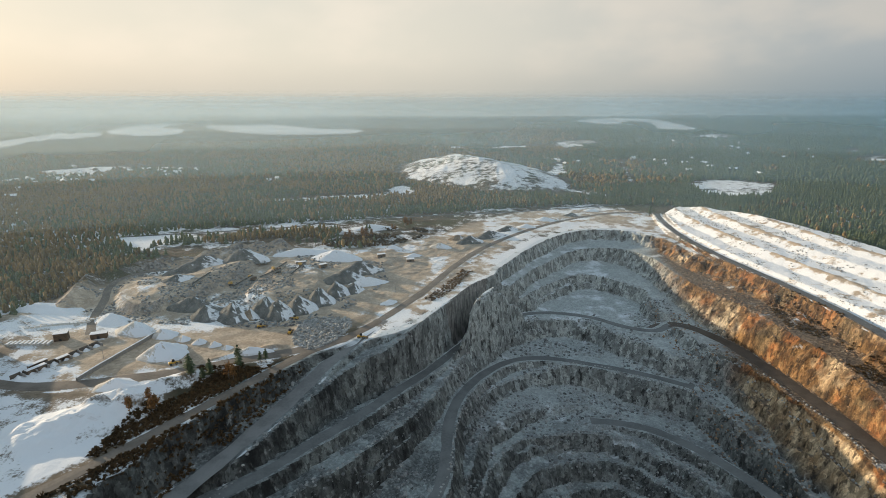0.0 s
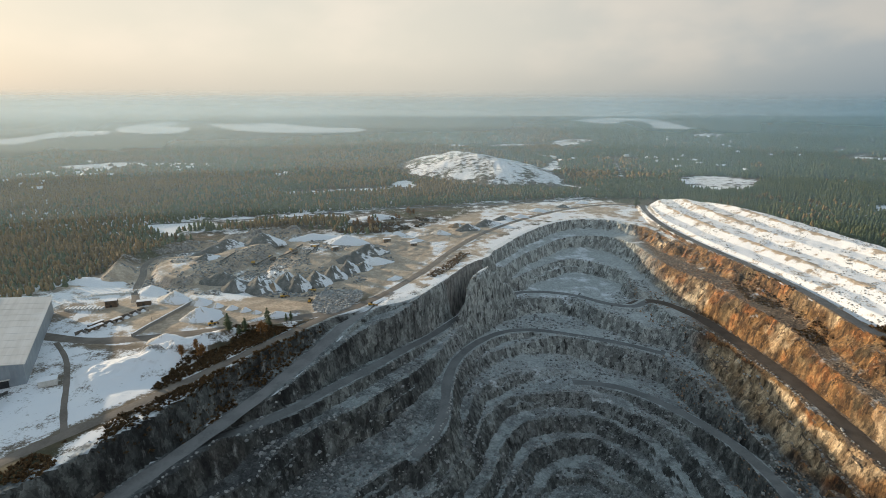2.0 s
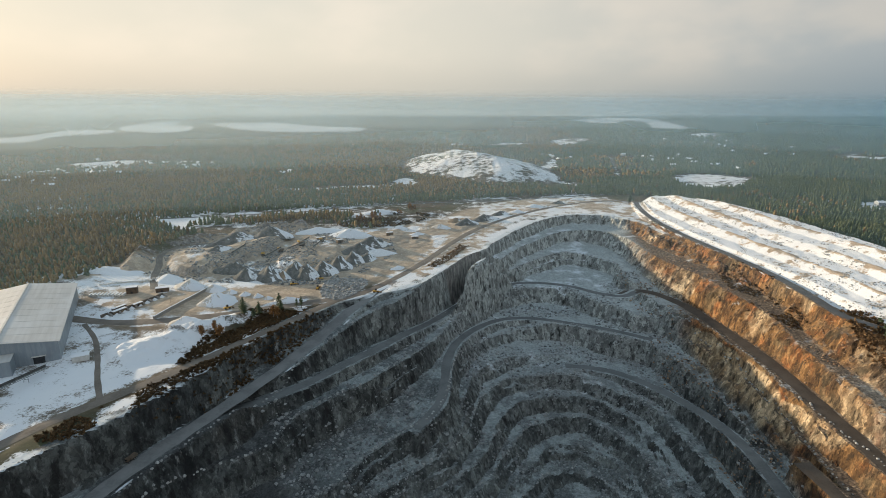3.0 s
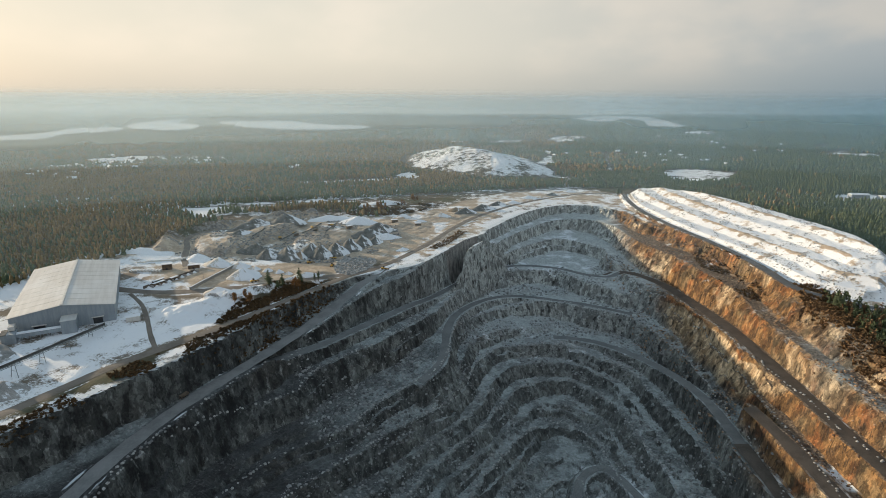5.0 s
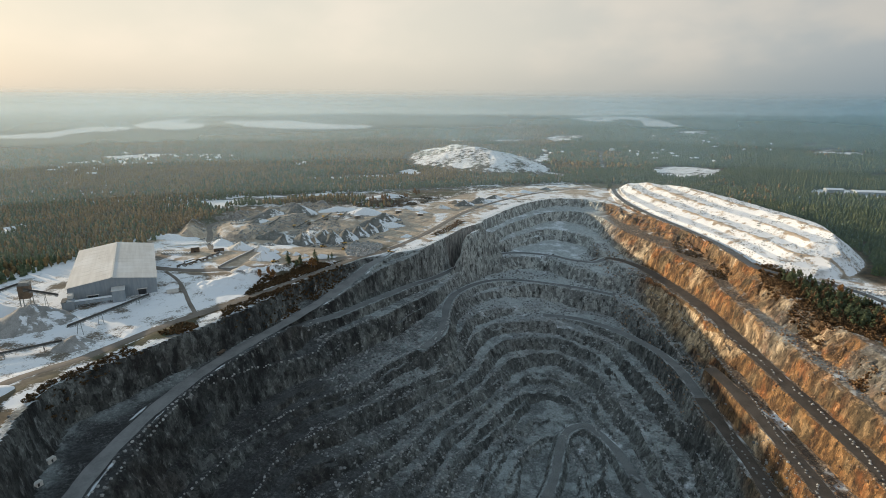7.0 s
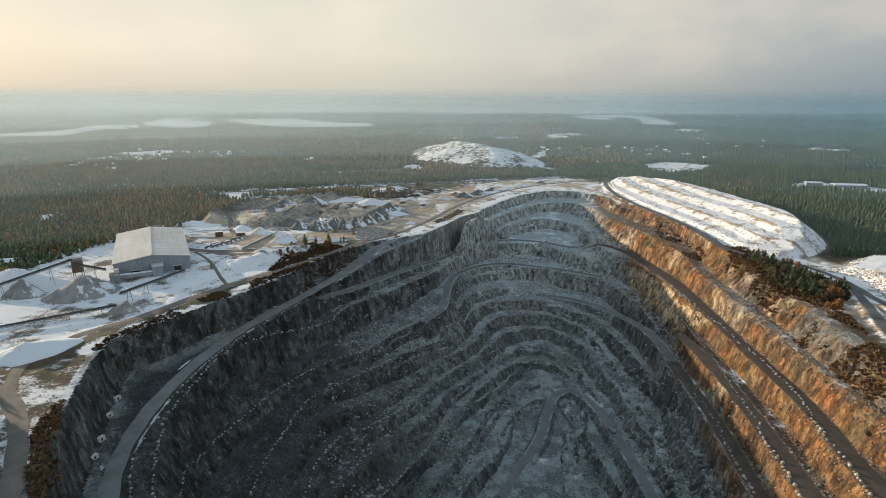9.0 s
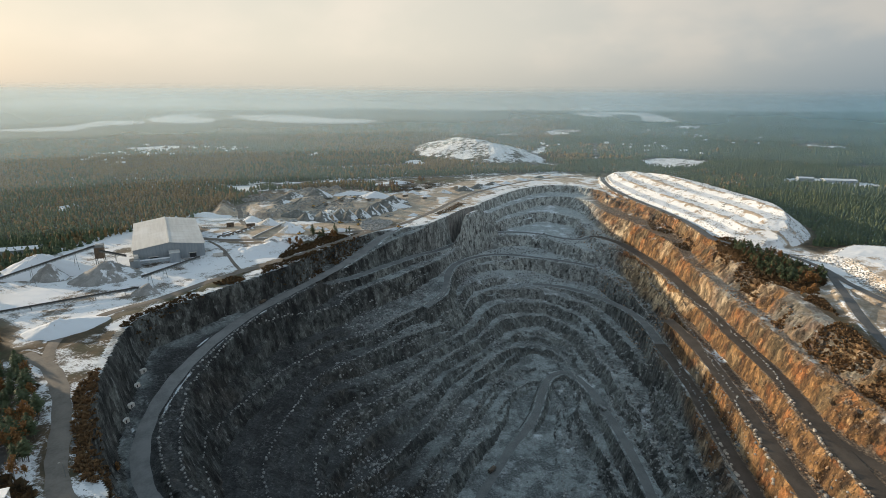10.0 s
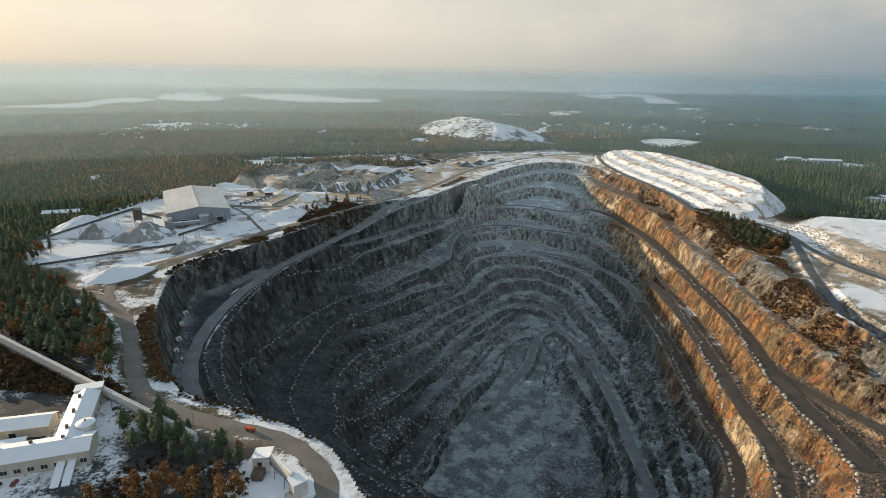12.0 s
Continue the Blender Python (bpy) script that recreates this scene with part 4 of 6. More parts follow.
rng = np.random.default_rng(4)
pines = [cone_tree(rng, 3, 6) for n in range(5)]
far_pines = [cone_tree(rng, 2, 5) for n in range(4)]
birches = [round_tree(rng, 4) for n in range(5)]
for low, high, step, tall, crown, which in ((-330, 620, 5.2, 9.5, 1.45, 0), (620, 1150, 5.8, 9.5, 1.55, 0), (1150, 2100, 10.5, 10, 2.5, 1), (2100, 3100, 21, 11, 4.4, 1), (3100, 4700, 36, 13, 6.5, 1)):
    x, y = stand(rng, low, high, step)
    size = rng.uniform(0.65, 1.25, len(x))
    # fewer pale birches to the right: sunlit and shaded woods put into the mix
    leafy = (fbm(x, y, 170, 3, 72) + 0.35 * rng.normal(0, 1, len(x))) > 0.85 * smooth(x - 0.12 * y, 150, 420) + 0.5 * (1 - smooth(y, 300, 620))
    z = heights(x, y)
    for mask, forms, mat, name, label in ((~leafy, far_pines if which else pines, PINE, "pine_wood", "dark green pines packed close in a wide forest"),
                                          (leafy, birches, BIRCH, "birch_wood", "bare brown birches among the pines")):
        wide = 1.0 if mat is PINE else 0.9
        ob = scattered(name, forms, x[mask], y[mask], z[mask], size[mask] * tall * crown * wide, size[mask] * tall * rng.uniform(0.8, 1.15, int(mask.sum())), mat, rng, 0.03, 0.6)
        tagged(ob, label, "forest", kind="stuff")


# ---- distance haze on upright sheets ----
def haze_paint(N, place, high, top, thick):
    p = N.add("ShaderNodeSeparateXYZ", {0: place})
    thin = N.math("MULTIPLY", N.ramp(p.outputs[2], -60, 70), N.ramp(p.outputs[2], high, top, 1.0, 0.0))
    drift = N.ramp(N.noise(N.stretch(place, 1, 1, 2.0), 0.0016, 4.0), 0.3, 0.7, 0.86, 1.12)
    # thicker to the left, for the glow on the sun's side
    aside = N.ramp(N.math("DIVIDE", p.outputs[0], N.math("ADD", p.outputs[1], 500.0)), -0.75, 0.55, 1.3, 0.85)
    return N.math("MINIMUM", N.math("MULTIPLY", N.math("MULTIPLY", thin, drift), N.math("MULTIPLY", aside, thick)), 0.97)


# curved see-through sheets added ahead of the flight to imitate haze with distance
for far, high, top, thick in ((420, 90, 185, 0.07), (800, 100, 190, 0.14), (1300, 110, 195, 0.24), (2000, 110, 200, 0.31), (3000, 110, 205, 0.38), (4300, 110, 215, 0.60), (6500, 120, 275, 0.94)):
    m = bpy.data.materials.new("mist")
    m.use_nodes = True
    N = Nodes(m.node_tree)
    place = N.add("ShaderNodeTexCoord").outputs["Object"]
    haze = N.add("ShaderNodeAddShader", {0: N.add("ShaderNodeBsdfDiffuse", {"Color": (0.35, 0.62, 0.78, 1)}).outputs[0], 1: N.add("ShaderNodeBsdfTranslucent", {"Color": (0.22, 0.24, 0.235, 1)}).outputs[0]})
    blend = N.add("ShaderNodeMixShader", {0: haze_paint(N, place, high, top, thick), 1: N.add("ShaderNodeBsdfTransparent").outputs[0], 2: haze.outputs[0]})
    N.add("ShaderNodeOutputMaterial", {0: blend.outputs[0]})
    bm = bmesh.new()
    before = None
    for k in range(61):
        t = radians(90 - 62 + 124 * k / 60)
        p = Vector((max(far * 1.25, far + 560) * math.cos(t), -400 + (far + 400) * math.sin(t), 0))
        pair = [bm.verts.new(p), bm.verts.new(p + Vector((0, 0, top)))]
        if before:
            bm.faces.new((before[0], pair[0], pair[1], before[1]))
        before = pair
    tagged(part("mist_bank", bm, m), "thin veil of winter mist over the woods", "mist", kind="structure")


# see-through sheets added in the pit so that distance haze lifts its colour
for away, amount in ((0, 0.04), (80, 0.06), (160, 0.06)):
    m = bpy.data.materials.new("pit_haze")
    m.use_nodes = True
    N = Nodes(m.node_tree)
    place = N.add("ShaderNodeTexCoord").outputs["Object"]
    p = N.add("ShaderNodeSeparateXYZ", {0: place})
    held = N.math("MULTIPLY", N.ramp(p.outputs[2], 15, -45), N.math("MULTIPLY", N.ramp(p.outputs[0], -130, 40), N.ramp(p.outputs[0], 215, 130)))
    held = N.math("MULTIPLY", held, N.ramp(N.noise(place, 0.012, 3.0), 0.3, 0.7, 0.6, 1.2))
    haze = N.add("ShaderNodeBsdfDiffuse", {"Color": (0.62, 0.74, 0.76, 1)})
    blend = N.add("ShaderNodeMixShader", {0: N.math("MULTIPLY", held, amount), 1: N.add("ShaderNodeBsdfTransparent").outputs[0], 2: haze.outputs[0]})
    N.add("ShaderNodeOutputMaterial", {0: blend.outputs[0]})
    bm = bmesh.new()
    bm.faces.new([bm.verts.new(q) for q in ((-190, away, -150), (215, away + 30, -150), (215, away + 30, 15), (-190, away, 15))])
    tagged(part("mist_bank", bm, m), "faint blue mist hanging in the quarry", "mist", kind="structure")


# ---- stockpiles ----
def heap_paint(a, b, snowy):
    def paint(N, place):
        normal = N.add("ShaderNodeSeparateXYZ", {0: N.add("ShaderNodeNewGeometry").outputs["True Normal"]})
        base = N.mix(N.ramp(N.noise(place, 0.14, 5.0), 0.35, 0.65), a, b)
        base = N.mix(N.math("MULTIPLY", N.ramp(N.noise(place, 1.4, 3.0), 0.4, 0.7), 0.4), base, tuple(0.5 * c for c in a))
        lee = N.math("ADD", N.math("MULTIPLY", normal.outputs[0], 0.55), N.math("MULTIPLY", normal.outputs[2], 0.35))
        lee = N.math("ADD", lee, N.math("MULTIPLY", N.noise(place, 0.09, 5.0, 0.6), 0.9))
        return N.mix(N.ramp(lee, 1.02 - snowy, 1.12 - snowy), base, (0.82, 0.84, 0.87))
    return paint


GREY_HEAP = material("grey_gravel", heap_paint((0.10, 0.105, 0.10), (0.19, 0.19, 0.18), 0.10), 0.95, bump=grain(1.5), distance=0.25)
TAN_HEAP = material("tan_sand", heap_paint((0.22, 0.17, 0.12), (0.34, 0.27, 0.19), 0.10), 0.95, bump=grain(1.5), distance=0.2)
WHITE_HEAP = material("pale_limestone", heap_paint((0.56, 0.53, 0.48), (0.72, 0.70, 0.66), 0.42), 0.9, bump=grain(1.2), distance=0.25)
SNOW_HEAP = material("snowed_over_gravel", heap_paint((0.24, 0.22, 0.20), (0.36, 0.34, 0.31), 0.62), 0.9, bump=grain(1.0), distance=0.3)


def heap(x, y, rx, ry, tall, turn, mat, label, seed):
    """A pile as a tipper leaves it: a peaked top, gullied sides and a ragged foot."""
    rng = np.random.default_rng(seed)
    rings, sides = 12, 34
    t = np.linspace(0, 2 * np.pi, sides, endpoint=False)
    lobe = 1 + 0.10 * np.sin(2 * t + rng.uniform(0, 6)) + 0.07 * np.sin(3 * t + rng.uniform(0, 6)) + 0.05 * np.sin(7 * t + rng.uniform(0, 6))
    px, py = rng.uniform(-0.15, 0.15, 2)
    verts, faces = [(px * rx, py * ry, tall)], []
    for n in range(1, rings + 1):
        f = n / rings
        for k in range(sides):
            r = f * lobe[k]
            vx, vy = px * rx * (1 - f) + r * rx * math.cos(t[k]), py * ry * (1 - f) + r * ry * math.sin(t[k])
            profile = (1 - f) * 1.05 if f > 0.1 else 1 - 0.55 * f
            vz = tall * profile + 0.06 * tall * noise.noise((vx * 0.25 + seed, vy * 0.25, 0.0)) * (1 - f) * 3 + 0.05 * tall * noise.noise((vx * 0.8, vy * 0.8, seed)) * (f < 0.97)
            verts.append((vx, vy, vz if n < rings else -1.2))
    for k in range(sides):
        faces.append((0, 1 + k, 1 + (k + 1) % sides))
    for n in range(rings - 1):
        for k in range(sides):
            a, b = 1 + n * sides + k, 1 + n * sides + (k + 1) % sides
            faces += [(a, a + sides, b + sides), (a, b + sides, b)]
    ob = new("stockpile", raw_mesh("stockpile", np.array(verts), np.array(faces), mat))
    ob.matrix_world = pose(x, y, land(x, y) - 0.2, 0, 0, turn)
    return tagged(ob, label, "stockpile", "stockpiles in the quarry yard")


PALE_GREY = material("pale_grey_gravel", heap_paint((0.26, 0.255, 0.24), (0.38, 0.37, 0.35), 0.02), 0.95, bump=grain(1.5), distance=0.2)
KINDS = {"p": (PALE_GREY, "broad pale grey gravel cone beside the conveyors"), "w": (WHITE_HEAP, "pale heap of crushed limestone on the gravel yard"), "s": (SNOW_HEAP, "snowed-over heap of gravel beside the yard"),
         "g": (GREY_HEAP, "dark grey gravel cone streaked with snow"), "t": (TAN_HEAP, "tan sand heap on the brown yard")}
for n, (kind, x, y, rx, ry, tall, turn) in enumerate((
        ("w", -198, 361, 19, 14, 9, 10), ("w", -208, 317, 14, 9, 5.5, 0), ("s", -345, 448, 38, 14, 5, -10), ("s", -384, 432, 22, 9, 4, 30), ("w", -372, 398, 15, 7, 4.5, 20), ("w", -352, 405, 9, 5, 3.5, 0),
        ("s", -272, 422, 17, 11, 7.5, -25), ("w", -241, 401, 18, 11, 8.5, -15), ("w", -214, 393, 13, 8, 6, -10), ("w", -196, 385, 7, 5, 3.6, 0), ("w", -181, 379, 6, 5, 3.6, 0),
        ("w", -168, 374, 5, 4.5, 3.8, 0), ("w", -157, 370, 4.5, 4, 3.2, 0), ("w", -137, 363, 14, 5, 4, 5))):
    heap(x, y, rx, ry, tall, turn, *KINDS[kind], 100 + n)
for n, (kind, x, y, rx, ry, tall, turn) in enumerate((
        ("g", -196, 430, 16, 12, 9, 0), ("g", -172, 430, 19, 15, 11, 0), ("g", -152, 440, 16, 14, 12, 0), ("g", -138, 432, 16, 14, 12, 0), ("g", -122, 446, 16, 14, 11, 0),
        ("g", -110, 466, 15, 14, 11, 0), ("g", -98, 486, 15, 12, 10, 20), ("g", -84, 492, 12, 9, 8, 0), ("g", -98, 522, 28, 13, 10, 15), ("g", -88, 547, 26, 12, 11, 15), ("s", -72, 510, 20, 8, 6, 10),
        ("s", -122, 602, 30, 18, 8, 0), ("g", -216, 450, 28, 11, 9, -10), ("g", -256, 562, 38, 17, 11, 25), ("g", -214, 577, 26, 15, 12, 30), ("t", -160, 428, 9, 8, 7, 0), ("g", -250, 500, 16, 10, 5, 30),
        ("s", -165, 620, 30, 14, 6, 20))):
    heap(x, y, rx, ry, tall * 1.2, turn, *KINDS[kind], 140 + n)
for n, (kind, x, y, rx, ry, tall, turn) in enumerate((
        ("w", -3, 650, 14, 9, 5.5, 0), ("g", 33, 672, 20, 10, 7.5, 20), ("g", 62, 702, 22, 10, 8, 25), ("t", 20, 690, 14, 8, 6, 0), ("g", 88, 738, 18, 9, 6, 25), ("s", -60, 642, 11, 8, 5, 0),
        ("s", 116, 756, 15, 8, 5, 0), ("s", 150, 800, 16, 8, 5, 0), ("g", 196, 830, 12, 7, 5, 0), ("s", -35, 610, 12, 6, 4, 30), ("s", -48, 462, 9, 5, 3.5, 40), ("s", 236, 868, 14, 7, 4, 0), ("s", -95, 748, 36, 14, 6, 10))):
    heap(x, y, rx, ry, tall, turn, *KINDS[kind], 180 + n)
for n, (kind, x, y, rx, ry, tall, turn) in enumerate((
        ("p", -331, 178, 33, 28, 17, 0), ("s", -402, 188, 44, 28, 20, 20), ("p", -384, 172, 19, 15, 14, 0), ("p", -268, 137, 16, 12, 8, 0), ("s", -290, 56, 30, 19, 8, 55))):
    heap(x, y, rx, ry, tall, turn, *KINDS[kind], 220 + n)


# ---- big hall ----
def ribbed(a, b, pitch, dirt):
    def paint(N, place):
        streak = N.noise(N.stretch(place, 1.0, 1.0, 0.12), 0.5, 5.0, 0.6)
        base = N.mix(N.ramp(streak, 0.3, 0.7), a, b)
        return N.mix(N.math("MULTIPLY", N.ramp(N.noise(place, 0.06, 5.0), 0.5, 0.75), 0.5), base, dirt)
    return paint


SHEET = material("grey_steel_sheet", ribbed((0.28, 0.325, 0.36), (0.36, 0.40, 0.43), 1, (0.22, 0.24, 0.26)), 0.55, 0.2)


def frosted(N, place):
    run = N.noise(N.stretch(place, 1.0, 0.05, 0.3), 0.35, 5.0, 0.6)
    base = N.mix(N.ramp(run, 0.3, 0.7), (0.55, 0.53, 0.495), (0.65, 0.63, 0.595))
    return N.mix(N.math("MULTIPLY", N.ramp(N.noise(place, 0.035, 5.0), 0.45, 0.7), 0.55), base, (0.74, 0.74, 0.73))


ROOF_SNOW = material("frosted_roof_sheet", frosted, 0.55)
TRIM = material("pale_trim", speckled((0.62, 0.60, 0.55), (0.74, 0.72, 0.68), 0.4), 0.6)
DARK = material("dark_opening", speckled((0.018, 0.02, 0.024), (0.035, 0.037, 0.04), 0.4), 0.5)
RUST = material("rusty_steel", speckled((0.13, 0.10, 0.075), (0.23, 0.17, 0.12), 0.35), 0.8, 0.3)
GALV = material("galvanised_steel", speckled((0.22, 0.24, 0.24), (0.34, 0.36, 0.36), 0.4), 0.5, 0.5)
CONCRETE = material("concrete", speckled((0.26, 0.25, 0.235), (0.40, 0.385, 0.36), 0.25), 0.9, bump=grain(2.0), distance=0.05)
BELT = material("rubber_belt", speckled((0.07, 0.07, 0.068), (0.12, 0.118, 0.112), 0.3), 0.85)
CREAM = material("cream_plaster", ribbed((0.52, 0.48, 0.40), (0.64, 0.60, 0.52), 1, (0.42, 0.38, 0.31)), 0.85, bump=grain(1.5), distance=0.03)
GLASS = material("dark_glass", (0.03, 0.035, 0.04), 0.12)
ORANGE = material("orange_paint", speckled((0.62, 0.11, 0.025), (0.70, 0.16, 0.04), 0.8), 0.45)
YELLOW = material("yellow_paint", speckled((0.55, 0.32, 0.05), (0.62, 0.38, 0.08), 0.8), 0.5)
TYRE = material("tyre_rubber", speckled((0.02, 0.02, 0.02), (0.04, 0.04, 0.04), 2.0), 0.9)
WOOD = material("grey_timber", speckled((0.12, 0.10, 0.08), (0.20, 0.17, 0.14), 0.5), 0.9)


def slab(points, thick):
    """A flat plate with corners given in order, thickened downwards."""
    bm = bmesh.new()
    face = bm.faces.new([bm.verts.new(p) for p in points])
    low = bmesh.ops.extrude_face_region(bm, geom=[face])
    bmesh.ops.translate(bm, vec=(0, 0, -thick), verts=[v for v in low["geom"] if isinstance(v, bmesh.types.BMVert)])
    bmesh.ops.recalc_face_normals(bm, faces=list(bm.faces))
    return bm


def gable_hall(name, x, y, turn, wide, deep, eave, ridge, label, group=""):
    """A steel hall: local x across the front gable, y back; its origin in the middle of the front's foot."""
    hall = empty(name, x, y, land(x, y) - 0.2, turn, label, "hall", group)
    h, w = ridge - eave, wide / 2
    for yy, part_name in ((0.0, "front_wall"), (deep - 0.5, "back_wall")):
        bm = bmesh.new()
        f = bm.faces.new([bm.verts.new(p) for p in ((-w, yy, -0.5), (w, yy, -0.5), (w, yy, eave), (0, yy, ridge), (-w, yy, eave))])
        out = bmesh.ops.extrude_face_region(bm, geom=[f])
        bmesh.ops.translate(bm, vec=(0, 0.5, 0), verts=[v for v in out["geom"] if isinstance(v, bmesh.types.BMVert)])
        bmesh.ops.recalc_face_normals(bm, faces=list(bm.faces))
        wall = part(part_name, bm, SHEET, hall)
        for k in range(int(wide / 3) if yy == 0 else 0):
            xx = -w + 1.5 + 3 * k
            top = eave + h * (1 - abs(xx) / w) - 0.3
            part("rib", boxes((xx - 0.12, xx + 0.12, -0.12, 0.0, 0, top)), SHEET, wall)
    for side in (-1, 1):
        bm = boxes((side * w - (0.5 if side > 0 else 0), side * w + (0.5 if side < 0 else 0), 0.5, deep - 0.5, -0.5, eave))
        part("side_wall", bm, SHEET, hall)
        over = 1.2
        bm = slab([(0, -over, ridge + 0.45), (side * (w + over), -over, eave + 0.45 - h * over / w), (side * (w + over), deep + over, eave + 0.45 - h * over / w), (0, deep + over, ridge + 0.45)][::side], 0.4)
        roof = part("roof", bm, ROOF_SNOW, hall, "frost-covered sheet roof")
        for k in range(int(deep / 13)):
            yy = 1 + 13 * k
            part("seam", beam(bmesh.new(), (0.2 * side, yy, ridge + 0.47), (side * (w + over - 0.2), yy, eave + 0.47 - h * over / w), 0.12, 0.10), ROOF_SNOW, roof)
    bm = bmesh.new()
    beam(bm, (0, -1.4, ridge + 0.62), (0, deep + 1.4, ridge + 0.62), 1.5, 0.5)
    part("ridge_cap", bm, TRIM, hall, "pale ridge cap")
    return hall


hall = gable_hall("storage_hall", -295, 235, 28.0, 69, 134, 14.5, 19.5, "long grey steel storage hall with a frosted low-pitched roof")
# near-black panels on the wall carry the shade inside the gateways
for x0, x1, tall in ((-20, -12.5, 5.5), (19, 25.5, 5.5)):
    gate = part("gate", boxes((x0, x1, -0.35, 0.0, 0.2, tall)), DARK, hall, "dark open gateway")
    part("gate_hood", boxes((x0 - 1, x1 + 1, -1.6, 0.0, tall + 0.1, tall + 0.5)), TRIM, gate)
annex = part("annex", boxes((-1, 9, -13, -0.15, 0, 10.5)), SHEET, hall, "windowless grey tower annex")
part("annex_roof", boxes((-1.4, 9.4, -13.4, -0.1, 10.5, 10.9)), ROOF_SNOW, annex)
gallery = part("gallery", boxes((-29, -1.0, -12, -8.5, 2.6, 5.6)), SHEET, hall, "raised conveyor gallery with a snowy roof")
part("gallery_roof", boxes((-29.5, -1.0, -12.4, -8.1, 5.6, 6.0)), SNOW, gallery)
for k in range(5):
    part("gallery_leg", boxes((-27 + 6 * k, -26.5 + 6 * k, -11.5, -11.0, -0.5, 2.6), (-27 + 6 * k, -26.5 + 6 * k, -9.5, -9.0, -0.5, 2.6)), GALV, gallery)
shed = part("side_house", boxes((-38, -29, -15, -4, -0.5, 7)), SHEET, hall, "low grey end house")
part("side_house_roof", boxes((-38.4, -34.5, -15.4, -3.6, 7, 7.4)), GREY_HEAP, shed)
part("side_house_gallery", boxes((-34, -30, -8, -0.2, 7.4, 10.5)), TRIM, shed, "cream sloping gallery")
kiosk = empty("site_cabin", -250, 250, land(-250, 250), 28, "small pale cabin beside the storage hall", "cabin")
part("cabin_body", boxes((-5, 5, -3, 3, -0.5, 4)), TRIM, kiosk)
part("cabin_roof", boxes((-5.4, 5.4, -3.4, 3.4, 4, 4.4)), SNOW, kiosk)


# ---- conveyors ----
def conveyor(a, b, wide, label, legs, roofed=False, name="conveyor"):
    a, b = Vector(a), Vector(b)
    along = (b - a).normalized()
    side = along.cross(Vector((0, 0, 1))).normalized()
    base = new(name)
    base.matrix_world = Matrix.Translation((a.x, a.y, land(a.x, a.y)))
    tagged(base, label, "conveyor", "conveyors of the gravel plant")
    o = Vector((a.x, a.y, land(a.x, a.y)))
    bm = bmesh.new()
    for s in (-0.5, 0.5):
        for up in (0.0, 1.1):
            beam(bm, a - o + side * wide * s + Vector((0, 0, up)), b - o + side * wide * s + Vector((0, 0, up)), 0.28)
        steps = max(3, int((b - a).length / 4))
        for k in range(steps):
            p, q = a + (b - a) * (k / steps), a + (b - a) * ((k + 1) / steps)
            beam(bm, p - o + side * wide * s + Vector((0, 0, 1.1 * (k % 2))), q - o + side * wide * s + Vector((0, 0, 1.1 * ((k + 1) % 2))), 0.16)
    part("frame", bm, GALV, base)
    bm = bmesh.new()
    beam(bm, a - o + Vector((0, 0, 1.3)), b - o + Vector((0, 0, 1.3)), 0.25, wide * 0.9)
    part("belt", bm, BELT, base, "black rubber belt")
    if roofed:
        bm = bmesh.new()
        beam(bm, a - o + Vector((0, 0, 2.2)), b - o + Vector((0, 0, 2.2)), 1.7, wide * 1.25)
        cover = part("cover", bm, TRIM, base, "pale enclosed cover")
        bm = bmesh.new()
        beam(bm, a - o + Vector((0, 0, 3.15)), b - o + Vector((0, 0, 3.15)), 0.25, wide * 1.35)
        part("snow_layer", bm, SNOW, cover, "snow lying on top")
    for k in range(legs):
        p = a + (b - a) * ((k + 0.7) / (legs + 0.2))
        foot = land(p.x, p.y)
        if p.z - foot > 0.8:
            bm = bmesh.new()
            for s in (-1, 1):
                beam(bm, Vector((p.x, p.y, p.z)) - o + side * wide * 0.5 * s, Vector((p.x, p.y, foot - 0.3)) - o + side * (wide * 0.5 + (p.z - foot) * 0.18) * s + along * 0.5, 0.3)
            beam(bm, Vector((p.x, p.y, (p.z + foot) / 2)) - o - side * wide * 0.7, Vector((p.x, p.y, (p.z + foot) / 2)) - o + side * wide * 0.7, 0.2)
            part("trestle", bm, GALV, base)
    return base


conveyor((-263, 234, 2.5), (-279, 148, 9), 2.6, "long inclined belt conveyor over a small gravel heap", 4)
conveyor((-440, 62, 1.5), (-357, 207, 21), 2.4, "inclined belt conveyor climbing to the plant tower", 4)
conveyor((-352, 205, 17), (-330, 214, 9), 2.4, "short belt conveyor between tower and hall", 1)
conveyor((-430, 30, 1.0), (-276, 136, 3.0), 2.2, "low belt conveyor across the snowy yard", 8)
conveyor((-410, -10, 4.0), (-118, -174, 4.0), 3.6, "long snow-topped covered conveyor beside the works road", 12, True, "covered_conveyor")
for n, (ax, ay, bx, by) in enumerate(((-200, 500, -186, 516), (-178, 512, -160, 522), (-150, 520, -140, 540), (-172, 530, -160, 545), (-232, 486, -222, 505))):
    conveyor((ax, ay, land(ax, ay) + 1), (bx, by, land(bx, by) + 6), 1.4, "mobile screening conveyor among the stockpiles", 1)

